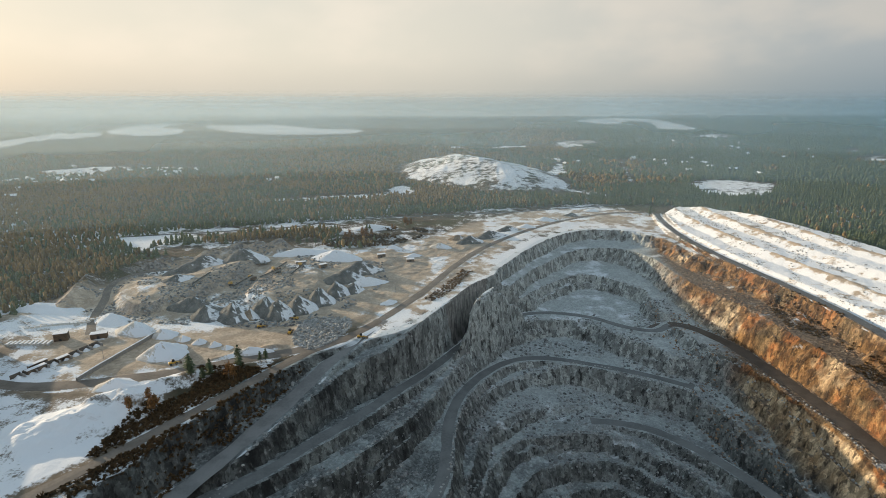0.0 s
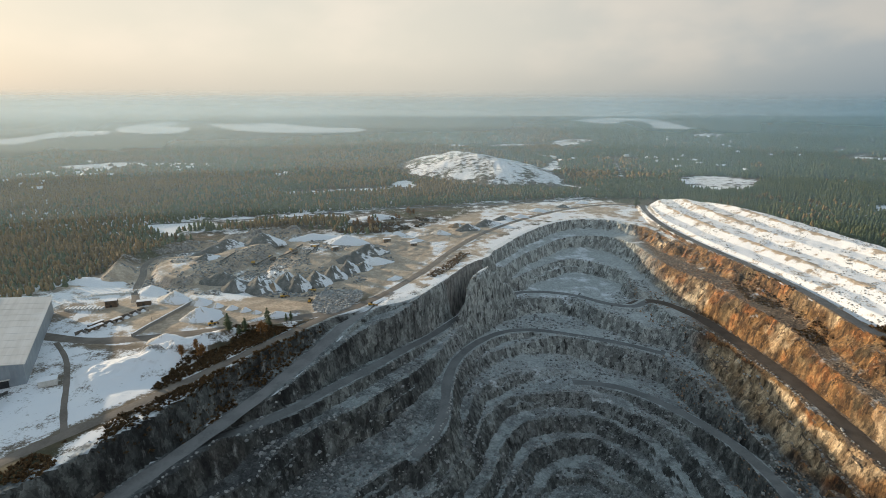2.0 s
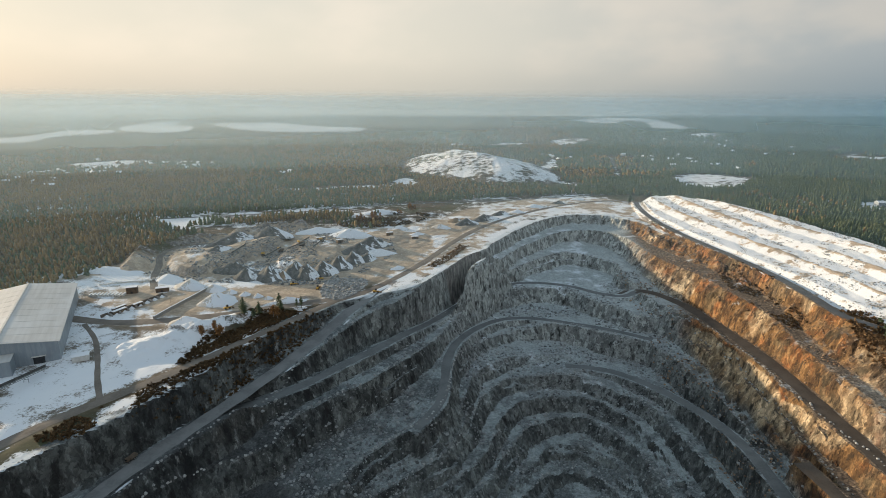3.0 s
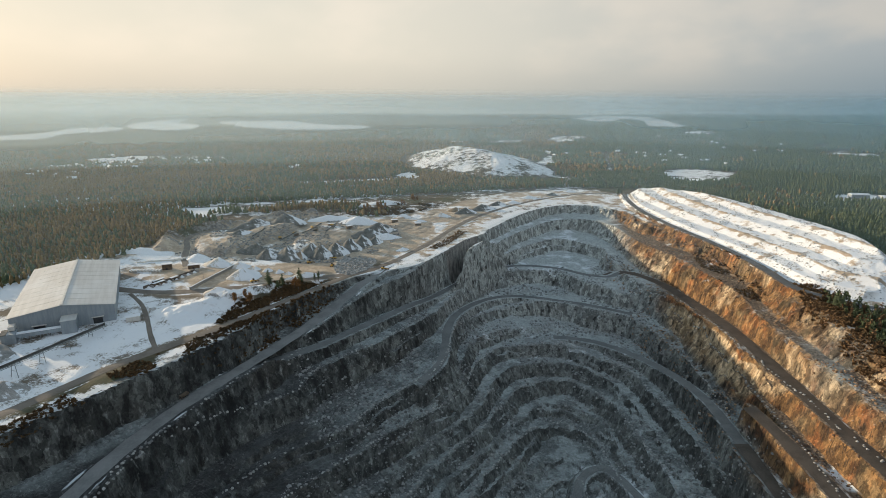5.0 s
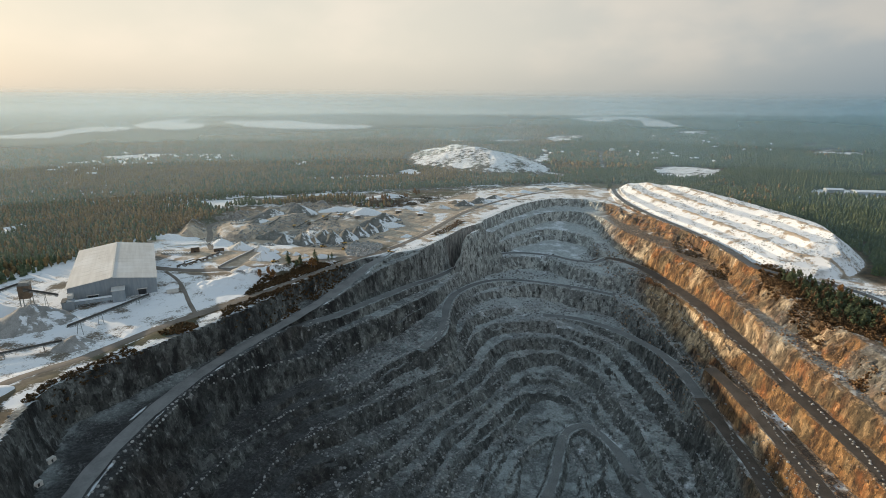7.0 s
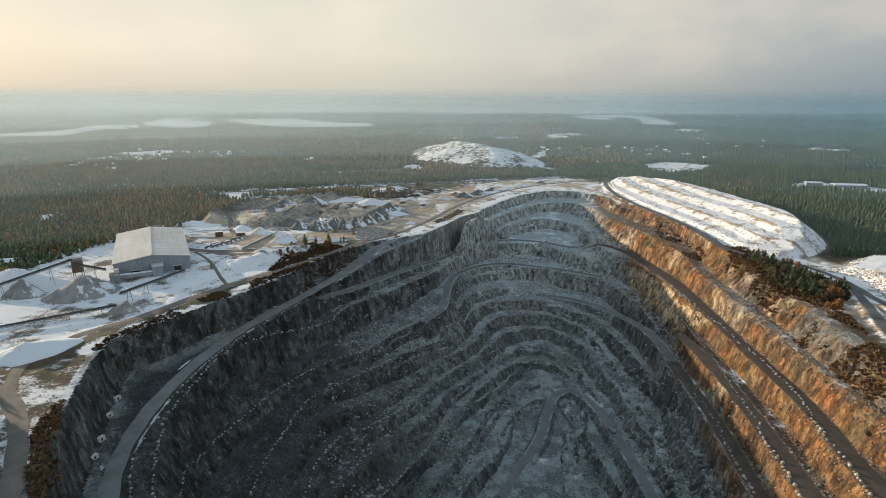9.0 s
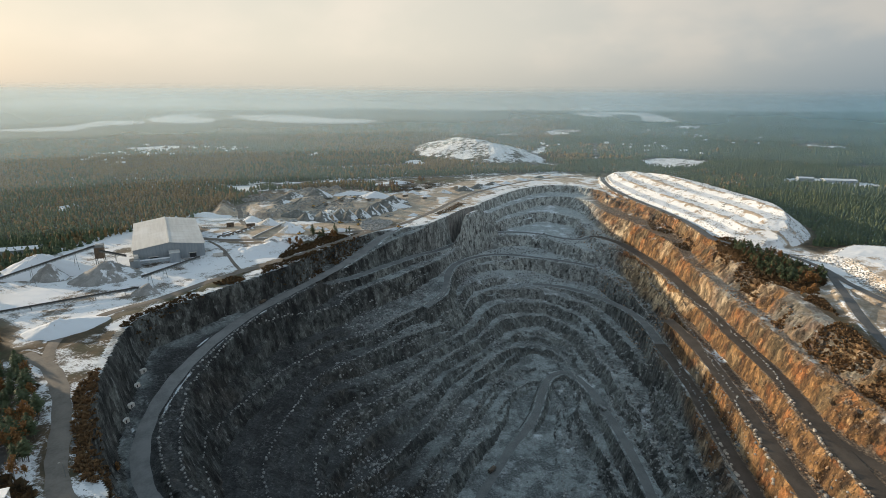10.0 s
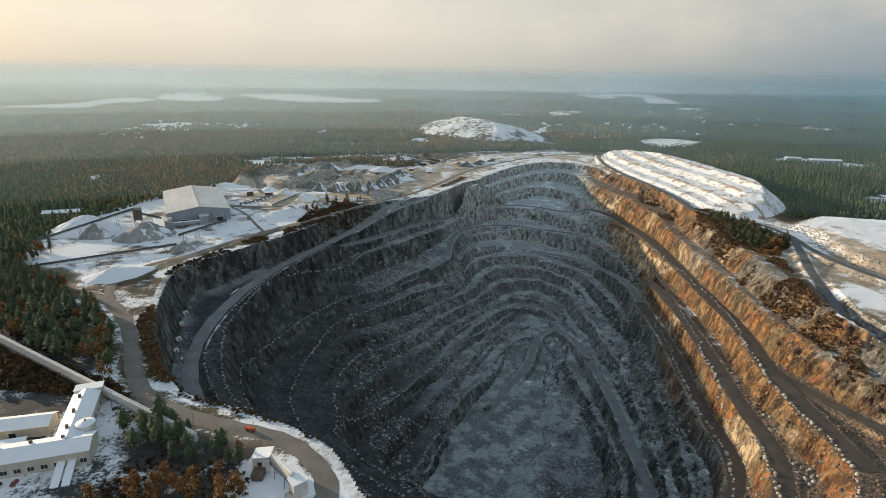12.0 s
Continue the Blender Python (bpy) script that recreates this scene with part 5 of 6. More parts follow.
tower = empty("plant_tower", -354, 209, land(-354, 209), 21, "tall weathered screening tower above a gravel cone", "tower")
part("tower_body", boxes((-4, 4, -4, 4, 10, 21)), RUST, tower)
part("tower_top", boxes((-3, 4.5, -3, 3, 21, 24)), GALV, tower)
for sx in (-3.6, 3.6):
    for sy in (-3.6, 3.6):
        bm = bmesh.new()
        beam(bm, (sx, sy, -0.5), (sx, sy, 10), 0.6)
        part("tower_leg", bm, GALV, tower)
for k, (bx, by, w, d, h) in enumerate(((-188, 522, 6, 3, 4), (-166, 530, 7, 3, 5), (-146, 548, 5, 3, 4), (-205, 508, 5, 3, 3.5))):
    crusher = empty("mobile_crusher", bx, by, land(bx, by), 35 * k, "dusty mobile crusher on tracks among gravel heaps", "crusher", "crushers in the yard")
    part("body", boxes((-w / 2, w / 2, -d / 2, d / 2, 1.2, h, 0.15)), RUST, crusher)
    part("hopper", boxes((-w / 2 - 1.5, -w / 2 + 1, -d / 2 - 0.4, d / 2 + 0.4, h, h + 1.6)), YELLOW, crusher, "dusty yellow hopper")
    for s in (-1, 1):
        part("track", boxes((-w / 2 + 0.5, w / 2 - 0.5, s * d / 2 - 0.4, s * d / 2 + 0.4, -0.1, 1.3, 0.3)), TYRE, crusher)


# ---- yard walls and blocks ----
def block_row(x0, y0, x1, y1, count, size, mat, snow, label, group):
    for k in range(count):
        f = (k + 0.5) / count
        x, y = x0 + (x1 - x0) * f, y0 + (y1 - y0) * f
        turn = math.degrees(math.atan2(y1 - y0, x1 - x0))
        block = empty("concrete_block", x, y, land(x, y), turn + random.uniform(-4, 4), label, "block", group)
        sx, sy, sz = size
        part("body", boxes((-sx / 2, sx / 2, -sy / 2, sy / 2, -0.3, sz, 0.08)), mat, block)
        if snow:
            part("snow_cap", boxes((-sx / 2 + 0.08, sx / 2 - 0.08, -sy / 2 + 0.08, sy / 2 - 0.08, sz, sz + 0.3, 0.12)), SNOW, block)


block_row(-236, 322, -221, 393, 25, (2.9, 1.4, 2.6), CONCRETE, True, "snow-capped concrete block dividing the yard", "blocks of the dividing wall")
block_row(-322, 376, -290, 378, 10, (1.8, 6.5, 1.6), TRIM, True, "snowy concrete beam laid out in a row", "beams in the yard")
block_row(-322, 411, -286, 418, 12, (2.7, 1.5, 1.4), TRIM, True, "snow-covered block in a long low row", "low blocks in the yard")
block_row(-330, 404, -282, 425, 14, (3.1, 1.5, 1.3), TRIM, True, "snow-covered block in a long low row", "low blocks in the yard")
for k in range(8):
    f = k / 7
    x, y = -277 + 22 * f, 326 + 48 * f
    bay = empty("storage_bay", x, y, land(x, y), 66, "dark concrete storage bay with snow on its heap", "storage bay", "storage bays in the yard")
    part("back_wall", boxes((-3.2, 3.2, 2.2, 2.8, -0.3, 2.6)), WOOD, bay)
    part("bay_wall", boxes((2.6, 3.2, -3.4, 2.2, -0.3, 2.2)), CONCRETE, bay)
    bm = bmesh.new()
    drum(bm, 0, -0.4, -0.3, 2.0, 2.9, 0.4, 10)
    part("bay_heap", bm, SNOW, bay, "snowy heap")
for x, y, turn, w, d, h in ((-288, 386, 20, 9, 6, 6), (-262, 390, 20, 11, 5, 4), (-272, 336, 66, 12, 2.6, 3), (-276, 343, 66, 12, 2.6, 3), (-265, 352, 66, 8, 2.6, 3), (-70, 604, 20, 9, 4, 4), (-36, 590, 10, 8, 4, 3), (-128, 566, 40, 8, 4, 4), (-150, 560, 20, 10, 3, 3)):
    hut = empty("yard_cabin", x, y, land(x, y), turn, "small weathered cabin on the gravel yard with a snowy roof", "cabin", "cabins in the yard")
    part("cabin_body", boxes((-w / 2, w / 2, -d / 2, d / 2, -0.3, h)), RUST, hut)
    part("cabin_roof", boxes((-w / 2 - 0.3, w / 2 + 0.3, -d / 2 - 0.3, d / 2 + 0.3, h, h + 0.35)), SNOW, hut)
    part("cabin_door", boxes((-1, 0.6, -d / 2 - 0.08, -d / 2, 0, 2.2)), DARK, hut)


# ---- works buildings ----
def gabled(house, name, w, d, eave, ridge, wall, roof, windows=0, along="x"):
    """A plain gabled block on local x and y, with its ridge along x; window openings with frames on the front."""
    body = bmesh.new()
    f = body.faces.new([body.verts.new(p) for p in ((-w / 2, -d / 2, -0.5), (-w / 2, d / 2, -0.5), (-w / 2, d / 2, eave), (-w / 2, 0, ridge), (-w / 2, -d / 2, eave))])
    out = bmesh.ops.extrude_face_region(body, geom=[f])
    bmesh.ops.translate(body, vec=(w, 0, 0), verts=[v for v in out["geom"] if isinstance(v, bmesh.types.BMVert)])
    bmesh.ops.recalc_face_normals(body, faces=list(body.faces))
    body = part(name, body, wall, house)
    h, o = ridge - eave, 0.6
    for s in (-1, 1):
        part("roof", slab([(-w / 2 - o, 0, ridge + 0.3), (w / 2 + o, 0, ridge + 0.3), (w / 2 + o, s * (d / 2 + o), eave + 0.3 - h * o * 2 / d), (-w / 2 - o, s * (d / 2 + o), eave + 0.3 - h * o * 2 / d)][::-s], 0.3), roof, house, "snow-covered roof")
    for k in range(windows):
        xx = -w / 2 + w * (k + 0.5) / windows
        pane = part("window", boxes((xx - 1.3, xx + 1.3, -d / 2 - 0.06, -d / 2, 1.4, 3.6)), GLASS, house, "dark window")
        part("window_frame", boxes((xx - 1.45, xx + 1.45, -d / 2 - 0.16, -d / 2 - 0.06, 3.6, 3.8), (xx - 1.45, xx + 1.45, -d / 2 - 0.2, -d / 2 - 0.06, 1.2, 1.4), (xx - 0.06, xx + 0.06, -d / 2 - 0.12, -d / 2 - 0.06, 1.4, 3.6)), TRIM, pane)
    return body


works = empty("works_building", -205, -193, 0.0, 19, "long cream works building with snowy roofs and a wing", "building")
gabled(works, "main_wall", 84, 15, 7.5, 10, CREAM, SNOW, 16)
wing = empty("works_wing", -184, -161, 0.0, 112, "cream wing of the works with a snowy gabled roof", "building")
gabled(wing, "wing_wall", 44, 12, 8, 10.5, CREAM, SNOW, 7)
part("wing_head", boxes((22.6, 29, -7, 6, -0.5, 9.5)), CREAM, wing)
part("wing_head_roof", boxes((22.6, 29.4, -7.4, 6.4, 9.5, 9.9)), SNOW, wing)
for k in range(3):
    part("roof_vent", boxes((-14 + 14 * k, -12.6 + 14 * k, 1.0, 2.2, 9.6, 11.8)), RUST, wing, "small brown roof vent")
for k in range(6):
    part("roof_vent", boxes((-36 + 13 * k, -34.8 + 13 * k, 2.0, 3.2, 8.6, 11.0)), RUST, works, "small brown roof vent")
for k in (0, 1):
    part("loading_ramp", slab([(29 + 4.4 * k, -7.6, 4.0), (32.4 + 4.4 * k, -7.6, 4.0), (32.4 + 4.4 * k, -21, 0.3), (29 + 4.4 * k, -21, 0.3)][::-1], 0.5), SNOW, works, "snow-covered sloping ramp")
store = empty("store_building", -211, -164, 0.0, 15, "cream store with a snowy hipped roof beside the works", "building")
gabled(store, "store_wall", 27, 12, 5.5, 8, CREAM, SNOW, 0)
part("door", boxes((-4, -1, -6.1, -6.0, 0, 3.2)), DARK, store)
lean = empty("low_shed", -212, -181, 0.0, 19, "low shed with a flat snowy roof between the works buildings", "shed")
part("shed_body", boxes((-22, 12, -3.5, 3.5, -0.5, 4)), CREAM, lean)
part("shed_roof", boxes((-22.4, 12.4, -3.9, 3.9, 4, 4.4)), SNOW, lean)
tank = empty("water_tank", -174, -170, 0.0, 0, "round pale tank with a snowy conical top", "tank")
part("tank_body", drum(bmesh.new(), 0, 0, -0.3, 10.5, 4.2, 4.2, 28), TRIM, tank)
part("tank_roof", drum(bmesh.new(), 0, 0, 10.5, 11.9, 4.4, 0.3, 28), SNOW, tank)
part("tank_hatch", drum(bmesh.new(), 0, 0, 11.6, 12.4, 0.5, 0.5, 10), RUST, tank)

head = empty("crusher_house", -81, -186, 0.0, 0, "white corrugated hoist house at the bend of the road", "hut")
part("house_body", boxes((-4.5, 3.5, -3.5, 3.5, -0.5, 7.5)), TRIM, head)
part("house_roof", slab([(-4.9, -3.9, 7.6), (-4.9, 3.9, 7.6), (3.9, 3.9, 8.8), (3.9, -3.9, 8.8)][::-1], 0.35), SNOW, head)
part("chute", boxes((-3.5, 1.5, -9, -3.5, -0.5, 3)), RUST, head)
part("door", boxes((-2, 0, -3.58, -3.5, 3.2, 5.4)), DARK, head)
conveyor((-77.5, -187, 4.2), (-64, -200, 4.2), 3.0, "pale covered conveyor between two white huts", 2, True, "covered_conveyor")
foot = empty("transfer_hut", -61, -202, 0.0, 40, "small white transfer hut with a flat snowy roof", "hut")
part("hut_body", boxes((-3.2, 3.2, -3, 3, -0.5, 7)), TRIM, foot)
part("hut_roof", boxes((-3.5, 3.5, -3.3, 3.3, 7, 7.4)), SNOW, foot)
part("hut_step", boxes((-6, -3.2, -5, 1, -0.5, 2.2)), CONCRETE, foot)


# ---- vehicles ----
def wheel(parent, x, y, r, w):
    bm = bmesh.new()
    beam(bm, (x, y - w / 2, r), (x, y + w / 2, r), r * 1.414, r * 1.414, 14)
    tyre = part("wheel", bm, TYRE, parent)
    bm = bmesh.new()
    s = 1 if y > 0 else -1
    beam(bm, (x, y + s * (w / 2 - 0.02), r), (x, y + s * (w / 2 + 0.03), r), r * 0.75, r * 0.75, 10)
    part("rim", bm, GALV, tyre)


def car(x, y, z, turn, paint, label, van=False):
    c = empty("van" if van else "car", x, y, z, turn, label, "van" if van else "car", "vehicles parked at the works")
    top = 2.1 if van else 1.45
    part("body", boxes((-2.3, 2.3, -0.9, 0.9, 0.35, 1.0, 0.18)), paint, c)
    cabin = bmesh.new()
    lo, hi = ((-2.2, 1.7), (-2.1, 1.1)) if van else ((-1.9, 1.0), (-1.4, 0.4))
    ring = [[cabin.verts.new((xx, s * yy, zz)) for xx in ends for s in (-1, 1)] for ends, yy, zz in ((lo, 0.86, 0.98), (hi, 0.72, top))]
    for a, b in ((0, 1), (1, 3), (3, 2), (2, 0)):
        cabin.faces.new((ring[0][a], ring[0][b], ring[1][b], ring[1][a]))
    cabin.faces.new((ring[1][0], ring[1][1], ring[1][3], ring[1][2]))
    bmesh.ops.recalc_face_normals(cabin, faces=list(cabin.faces))
    part("cabin", cabin, GLASS if not van else paint, c)
    part("roof", boxes((hi[0], hi[1], -0.70, 0.70, top, top + 0.06)), paint, c)
    if van:
        part("windscreen", slab([(1.15, -0.7, 2.0), (1.15, 0.7, 2.0), (1.74, 0.78, 1.15), (1.74, -0.78, 1.15)], -0.06), GLASS, c)
    for sx in (-1.45, 1.45):
        for sy in (-0.82, 0.82):
            wheel(c, sx, sy, 0.34, 0.22)
    return c


PAINTS = [material("car_paint", speckled(a, tuple(v * 1.15 for v in a), 1.0), 0.3) for a in ((0.62, 0.62, 0.62), (0.03, 0.03, 0.035), (0.30, 0.05, 0.04), (0.16, 0.18, 0.2))]
for x, y, turn, k, van, label in ((-180, -199, 100, 0, True, "white delivery van parked by the works"), (-175, -199.5, 100, 0, True, "white delivery van parked by the works"), (-188, -201, 100, 2, False, "dark red car parked by the works"),
                                  (-194, -203, 98, 1, False, "black car parked by the works"), (-169, -140, 30, 1, False, "black car on the snowy parking ground"), (-166, -145, 30, 3, False, "grey car on the snowy parking ground"),
                                  (-172, -147, 30, 0, False, "white car on the snowy parking ground"), (-163, -150, 30, 1, False, "black car on the snowy parking ground"), (-168, -152, 30, 3, False, "grey car on the snowy parking ground"),
                                  (-176, -143, 30, 1, False, "black car on the snowy parking ground"), (-147, -196, 60, 0, True, "pale van half hidden by pines")):
    car(x, y, land(x, y) + 0.05, turn, PAINTS[k], label, van)


def dump_truck(x, y, z, turn, paint, label, size=1.0):
    t = empty("dump_truck", x, y, z, turn, label, "truck", "trucks in the quarry")
    s = size
    part("chassis", boxes((-4 * s, 4 * s, -0.9 * s, 0.9 * s, 0.9 * s, 1.6 * s)), TYRE, t)
    bm = slab([(-4.6 * s, -1.7 * s, 3.6 * s), (1.2 * s, -1.7 * s, 3.4 * s), (1.2 * s, 1.7 * s, 3.4 * s), (-4.6 * s, 1.7 * s, 3.6 * s)], 1.7 * s)
    part("tipper_body", bm, paint, t)
    cab = part("cab", boxes((1.8 * s, 4.2 * s, -1.4 * s, 1.4 * s, 1.5 * s, 3.7 * s, 0.15)), paint, t)
    part("windscreen", boxes((4.2 * s, 4.25 * s, -1.2 * s, 1.2 * s, 2.5 * s, 3.4 * s)), GLASS, cab)
    for sx in (-3.2, -1.4, 3.0):
        for sy in (-1.3, 1.3):
            wheel(t, sx * s, sy * s, 0.85 * s, 0.6 * s)
    return t


dump_truck(-97, -159.5, land(-97, -159.5) + 0.2, -17, ORANGE, "orange tipper truck driving on the brown road", 0.58)
dump_truck(45, 98, land(45, 98) + 0.1, 230, RUST, "dark dump truck on the quarry floor")
dump_truck(160, 160, land(160, 160) + 0.2, 120, GALV, "grey dump truck on the dark haul road")
dump_truck(-179, 176, land(-179, 176) + 0.25, 250, RUST, "dark truck on the upper haul road", 0.8)


def loader(x, y, turn, label):
    l = empty("wheel_loader", x, y, land(x, y) + 0.05, turn, label, "loader", "loaders in the yard")
    part("rear_body", boxes((-3.4, -0.2, -1.1, 1.1, 1.0, 2.4, 0.15)), YELLOW, l)
    part("cab", boxes((-1.4, 0.4, -0.9, 0.9, 2.4, 3.8, 0.12)), GLASS, l)
    part("front_frame", boxes((-0.1, 2.2, -0.7, 0.7, 0.9, 1.8, 0.1)), YELLOW, l)
    bm = bmesh.new()
    beam(bm, (1.0, -0.6, 1.8), (3.8, -0.6, 0.9), 0.3)
    beam(bm, (1.0, 0.6, 1.8), (3.8, 0.6, 0.9), 0.3)
    part("arm", bm, YELLOW, l)
    part("bucket", boxes((3.6, 4.8, -1.5, 1.5, 0.1, 1.3, 0.2)), RUST, l)
    for sx in (-2.3, 1.4):
        for sy in (-1.15, 1.15):
            wheel(l, sx, sy, 0.8, 0.55)


for x, y, turn in ((-144, 408, 20), (-122, 424, 160), (-79, 507, 70), (-62, 390, 0), (-184, 345, 40), (-118, 396, 90)):
    loader(x, y, turn, "dusty yellow wheel loader on the brown yard")
for x, y in ((-232, 50), (-227, 31), (-219, 8), (-214, -8)):
    cab = empty("pit_cabin", x, y, land(x, y), 70, "small pale cabin at the foot of the cliff", "cabin", "cabins under the cliff")
    part("cabin_body", boxes((-2.5, 2.5, -1.3, 1.3, -0.4, 2.7, 0.06)), TRIM, cab)
    part("cabin_door", boxes((-0.5, 0.5, -1.38, -1.3, 0.1, 2.1)), DARK, cab)


# ---- poles and pylons ----
def pylon(x, y, tall):
    p = empty("power_pylon", x, y, land(x, y), 15, "grey H-frame power pylon above the woods", "pylon", "power pylons")
    for s in (-1, 1):
        bm = bmesh.new()
        beam(bm, (s * 3.0, 0, -1), (s * 2.4, 0, tall), 0.45, 0.45, 6)
        part("leg", bm, WOOD, p)
    bm = bmesh.new()
    beam(bm, (-6, 0, tall - 1.5), (6, 0, tall - 1.5), 0.4)
    part("crossarm", bm, GALV, p)
    bm = bmesh.new()
    beam(bm, (-2.8, 0, tall * 0.3), (2.5, 0, tall * 0.75), 0.2)
    beam(bm, (2.8, 0, tall * 0.3), (-2.5, 0, tall * 0.75), 0.2)
    part("brace", bm, GALV, p)
    for s in (-5, 0, 5):
        part("insulator", drum(bmesh.new(), s, 0, tall - 3, tall - 1.7, 0.16, 0.16, 6), TRIM, p)


for x, y in ((-163, 806), (62, 862), (-330, 762), (240, 918), (-560, 1000)):
    pylon(x, y, 22)
for x, y in ((-158, -140), (-148, -145), (-128, -156), (-76, 418), (-44, 486), (-24, 534), (8, 604), (-235, 350), (-110, 382), (-178, -112)):
    pole = empty("lamp_post", x, y, land(x, y), 200, "slim pale lamp post beside the road", "lamp post", "lamp posts along the roads")
    bm = bmesh.new()
    beam(bm, (0, 0, -0.4), (0, 0, 8), 0.16, 0.16, 6)
    beam(bm, (0, 0, 8), (1.4, 0, 8.3), 0.1)
    part("post", bm, GALV, pole)
    part("lamp_head", boxes((1.2, 2.0, -0.15, 0.15, 8.2, 8.4)), TRIM, pole)


# ---- far houses ----
def house(x, y, turn, w, d, wall, label):
    h = empty("house", x, y, land(x, y), turn, label, "house", "houses in the far woods")
    gabled(h, "wall", w, d, 4.5, 7.5, wall, SNOW)
    part("chimney", boxes((w * 0.15, w * 0.15 + 0.8, -0.4, 0.4, 6, 8.8)), RUST, h)


rng = np.random.default_rng(9)
WALLS = [(CREAM, "pale plastered house with a snowy roof in the far woods"), (RUST, "brown timber house with a snowy roof in the far woods"), (TRIM, "white house with a snowy roof in the far woods")]
for cx, cy, sx, sy, count in ((-860, 1180, 90, 170, 26), (-700, 1330, 130, 90, 10), (640, 1500, 150, 200, 12), (1000, 1900, 260, 260, 12), (330, 1560, 60, 80, 5), (-360, 1190, 20, 20, 2), (-560, 470, 20, 30, 3)):
    for k in range(count):
        x, y = cx + rng.normal(0, 1) * sx * 0.6, cy + rng.normal(0, 1) * sy * 0.6
        wall, label = WALLS[int(rng.integers(0, 3))]
        house(float(x), float(y), float(rng.uniform(0, 180)), float(rng.uniform(10, 18)), float(rng.uniform(8, 11)), wall, label)
for x, y, turn, w, d in ((800, 800, -8, 60, 22), (745, 822, -8, 30, 14), (880, 470, -12, 44, 20), (930, 440, -12, 26, 16), (-470, 250, 20, 40, 16)):
    s = empty("warehouse", x, y, land(x, y), turn, "long low warehouse with a snowy roof at the wood's edge", "warehouse")
    gabled(s, "wall", w, d, 6, 8, SHEET, SNOW)


# ---- single trees ----
def clear_of_roads(x, y):
    free = np.ones(x.shape, bool)
    for name, kind, width, points in ROADS:
        free &= line_distance(x, y, spline(points, False, 3))[0] > width / 2 + 1
    return free


def pine_parts(seed, tall):
    rng = np.random.default_rng(seed)
    tree = empty("pine_tree", 0, 0, -500, 0, "green pine with a ragged crown on snowy ground", "tree", "pines near the works")
    bm = bmesh.new()
    beam(bm, (0, 0, -0.6), (0.1, 0.1, tall * 0.5), 0.5, 0.5, 6)
    beam(bm, (0.1, 0.1, tall * 0.5), (0.15, 0.1, tall * 0.96), 0.26, 0.26, 5)
    part("trunk", bm, WOOD, tree)
    v, f = [], []
    for n in range(15):
        u = n / 14
        z0 = tall * (0.34 + 0.63 * u + rng.uniform(-0.02, 0.02))
        reach = tall * 0.21 * (1 - 1.55 * (u - 0.3) ** 2) * rng.uniform(0.65, 1.2)
        for k in range(9):
            t = rng.uniform(0, 2 * math.pi)
            r = reach * rng.uniform(0.6, 1.1)
            for piece in range(3):
                a, b = r * (0.15 + 0.3 * piece), r * (0.5 + 0.3 * piece)
                wide = r * 0.36 * (1.2 - 0.3 * piece)
                lift = rng.uniform(-0.35, 0.25)
                c, s, zz = math.cos(t), math.sin(t), z0 - 0.22 * b + lift
                i = len(v)
                v += [(c * a, s * a, zz + 0.25), (c * (a + b) / 2 - s * wide, s * (a + b) / 2 + c * wide, zz - rng.uniform(0, 0.4)), (c * b, s * b, zz - 0.1), (c * (a + b) / 2 + s * wide, s * (a + b) / 2 - c * wide, zz - rng.uniform(0, 0.4))]
                f += [(i, i + 1, i + 2), (i, i + 2, i + 3)]
    crown = new("crown", raw_mesh("crown", np.array(v), np.array(f), PINE))
    crown.parent = tree
    return tree


def birch_parts(seed, tall):
    rng = np.random.default_rng(seed)
    tree = empty("birch_tree", 0, 0, -500, 0, "orange-brown birch with thin autumn leaves", "tree", "birches near the works")
    bm = bmesh.new()
    beam(bm, (0, 0, -0.6), (0, 0, tall * 0.45), 0.36, 0.36, 6)
    beam(bm, (0, 0, tall * 0.45), (0.2, 0.1, tall * 0.95), 0.18, 0.18, 5)
    part("trunk", bm, BARK, tree)
    limbs, v, f = bmesh.new(), [], []
    for n in range(14):
        z0 = tall * rng.uniform(0.28, 0.8)
        t = rng.uniform(0, 2 * math.pi)
        r = tall * rng.uniform(0.10, 0.20) * (1.15 - z0 / tall)
        tip = Vector((r * math.cos(t) * 1.3, r * math.sin(t) * 1.3, z0 + tall * rng.uniform(0.08, 0.2)))
        beam(limbs, (0, 0, z0), tip, 0.11, 0.11, 3)
        for k in range(24):
            p = Vector((0, 0, z0)).lerp(tip, rng.uniform(0.3, 1.15)) + Vector(rng.normal(0, 0.055 * tall, 3))
            e1, e2 = Vector(rng.normal(0, 1, 3)).normalized() * 0.6, Vector(rng.normal(0, 1, 3)).normalized() * 0.6
            i = len(v)
            v += [p - e1, p + e2, p + e1, p - e2]
            f += [(i, i + 1, i + 2), (i, i + 2, i + 3)]
    part("limb", limbs, WOOD, tree)
    crown = new("crown", raw_mesh("crown", np.array([tuple(q) for q in v]), np.array(f), LEAF))
    crown.parent = tree
    return tree


BARK = material("birch_bark", speckled((0.16, 0.14, 0.12), (0.34, 0.32, 0.29), 1.5), 0.9)
LEAF = material("autumn_leaves", leaf_paint((0.18, 0.095, 0.036), (0.32, 0.165, 0.056), (0.46, 0.25, 0.09)), 0.9)
PINES, BIRCHES = [pine_parts(k, 15 + k) for k in range(4)], [birch_parts(20 + k, 12 + k) for k in range(4)]


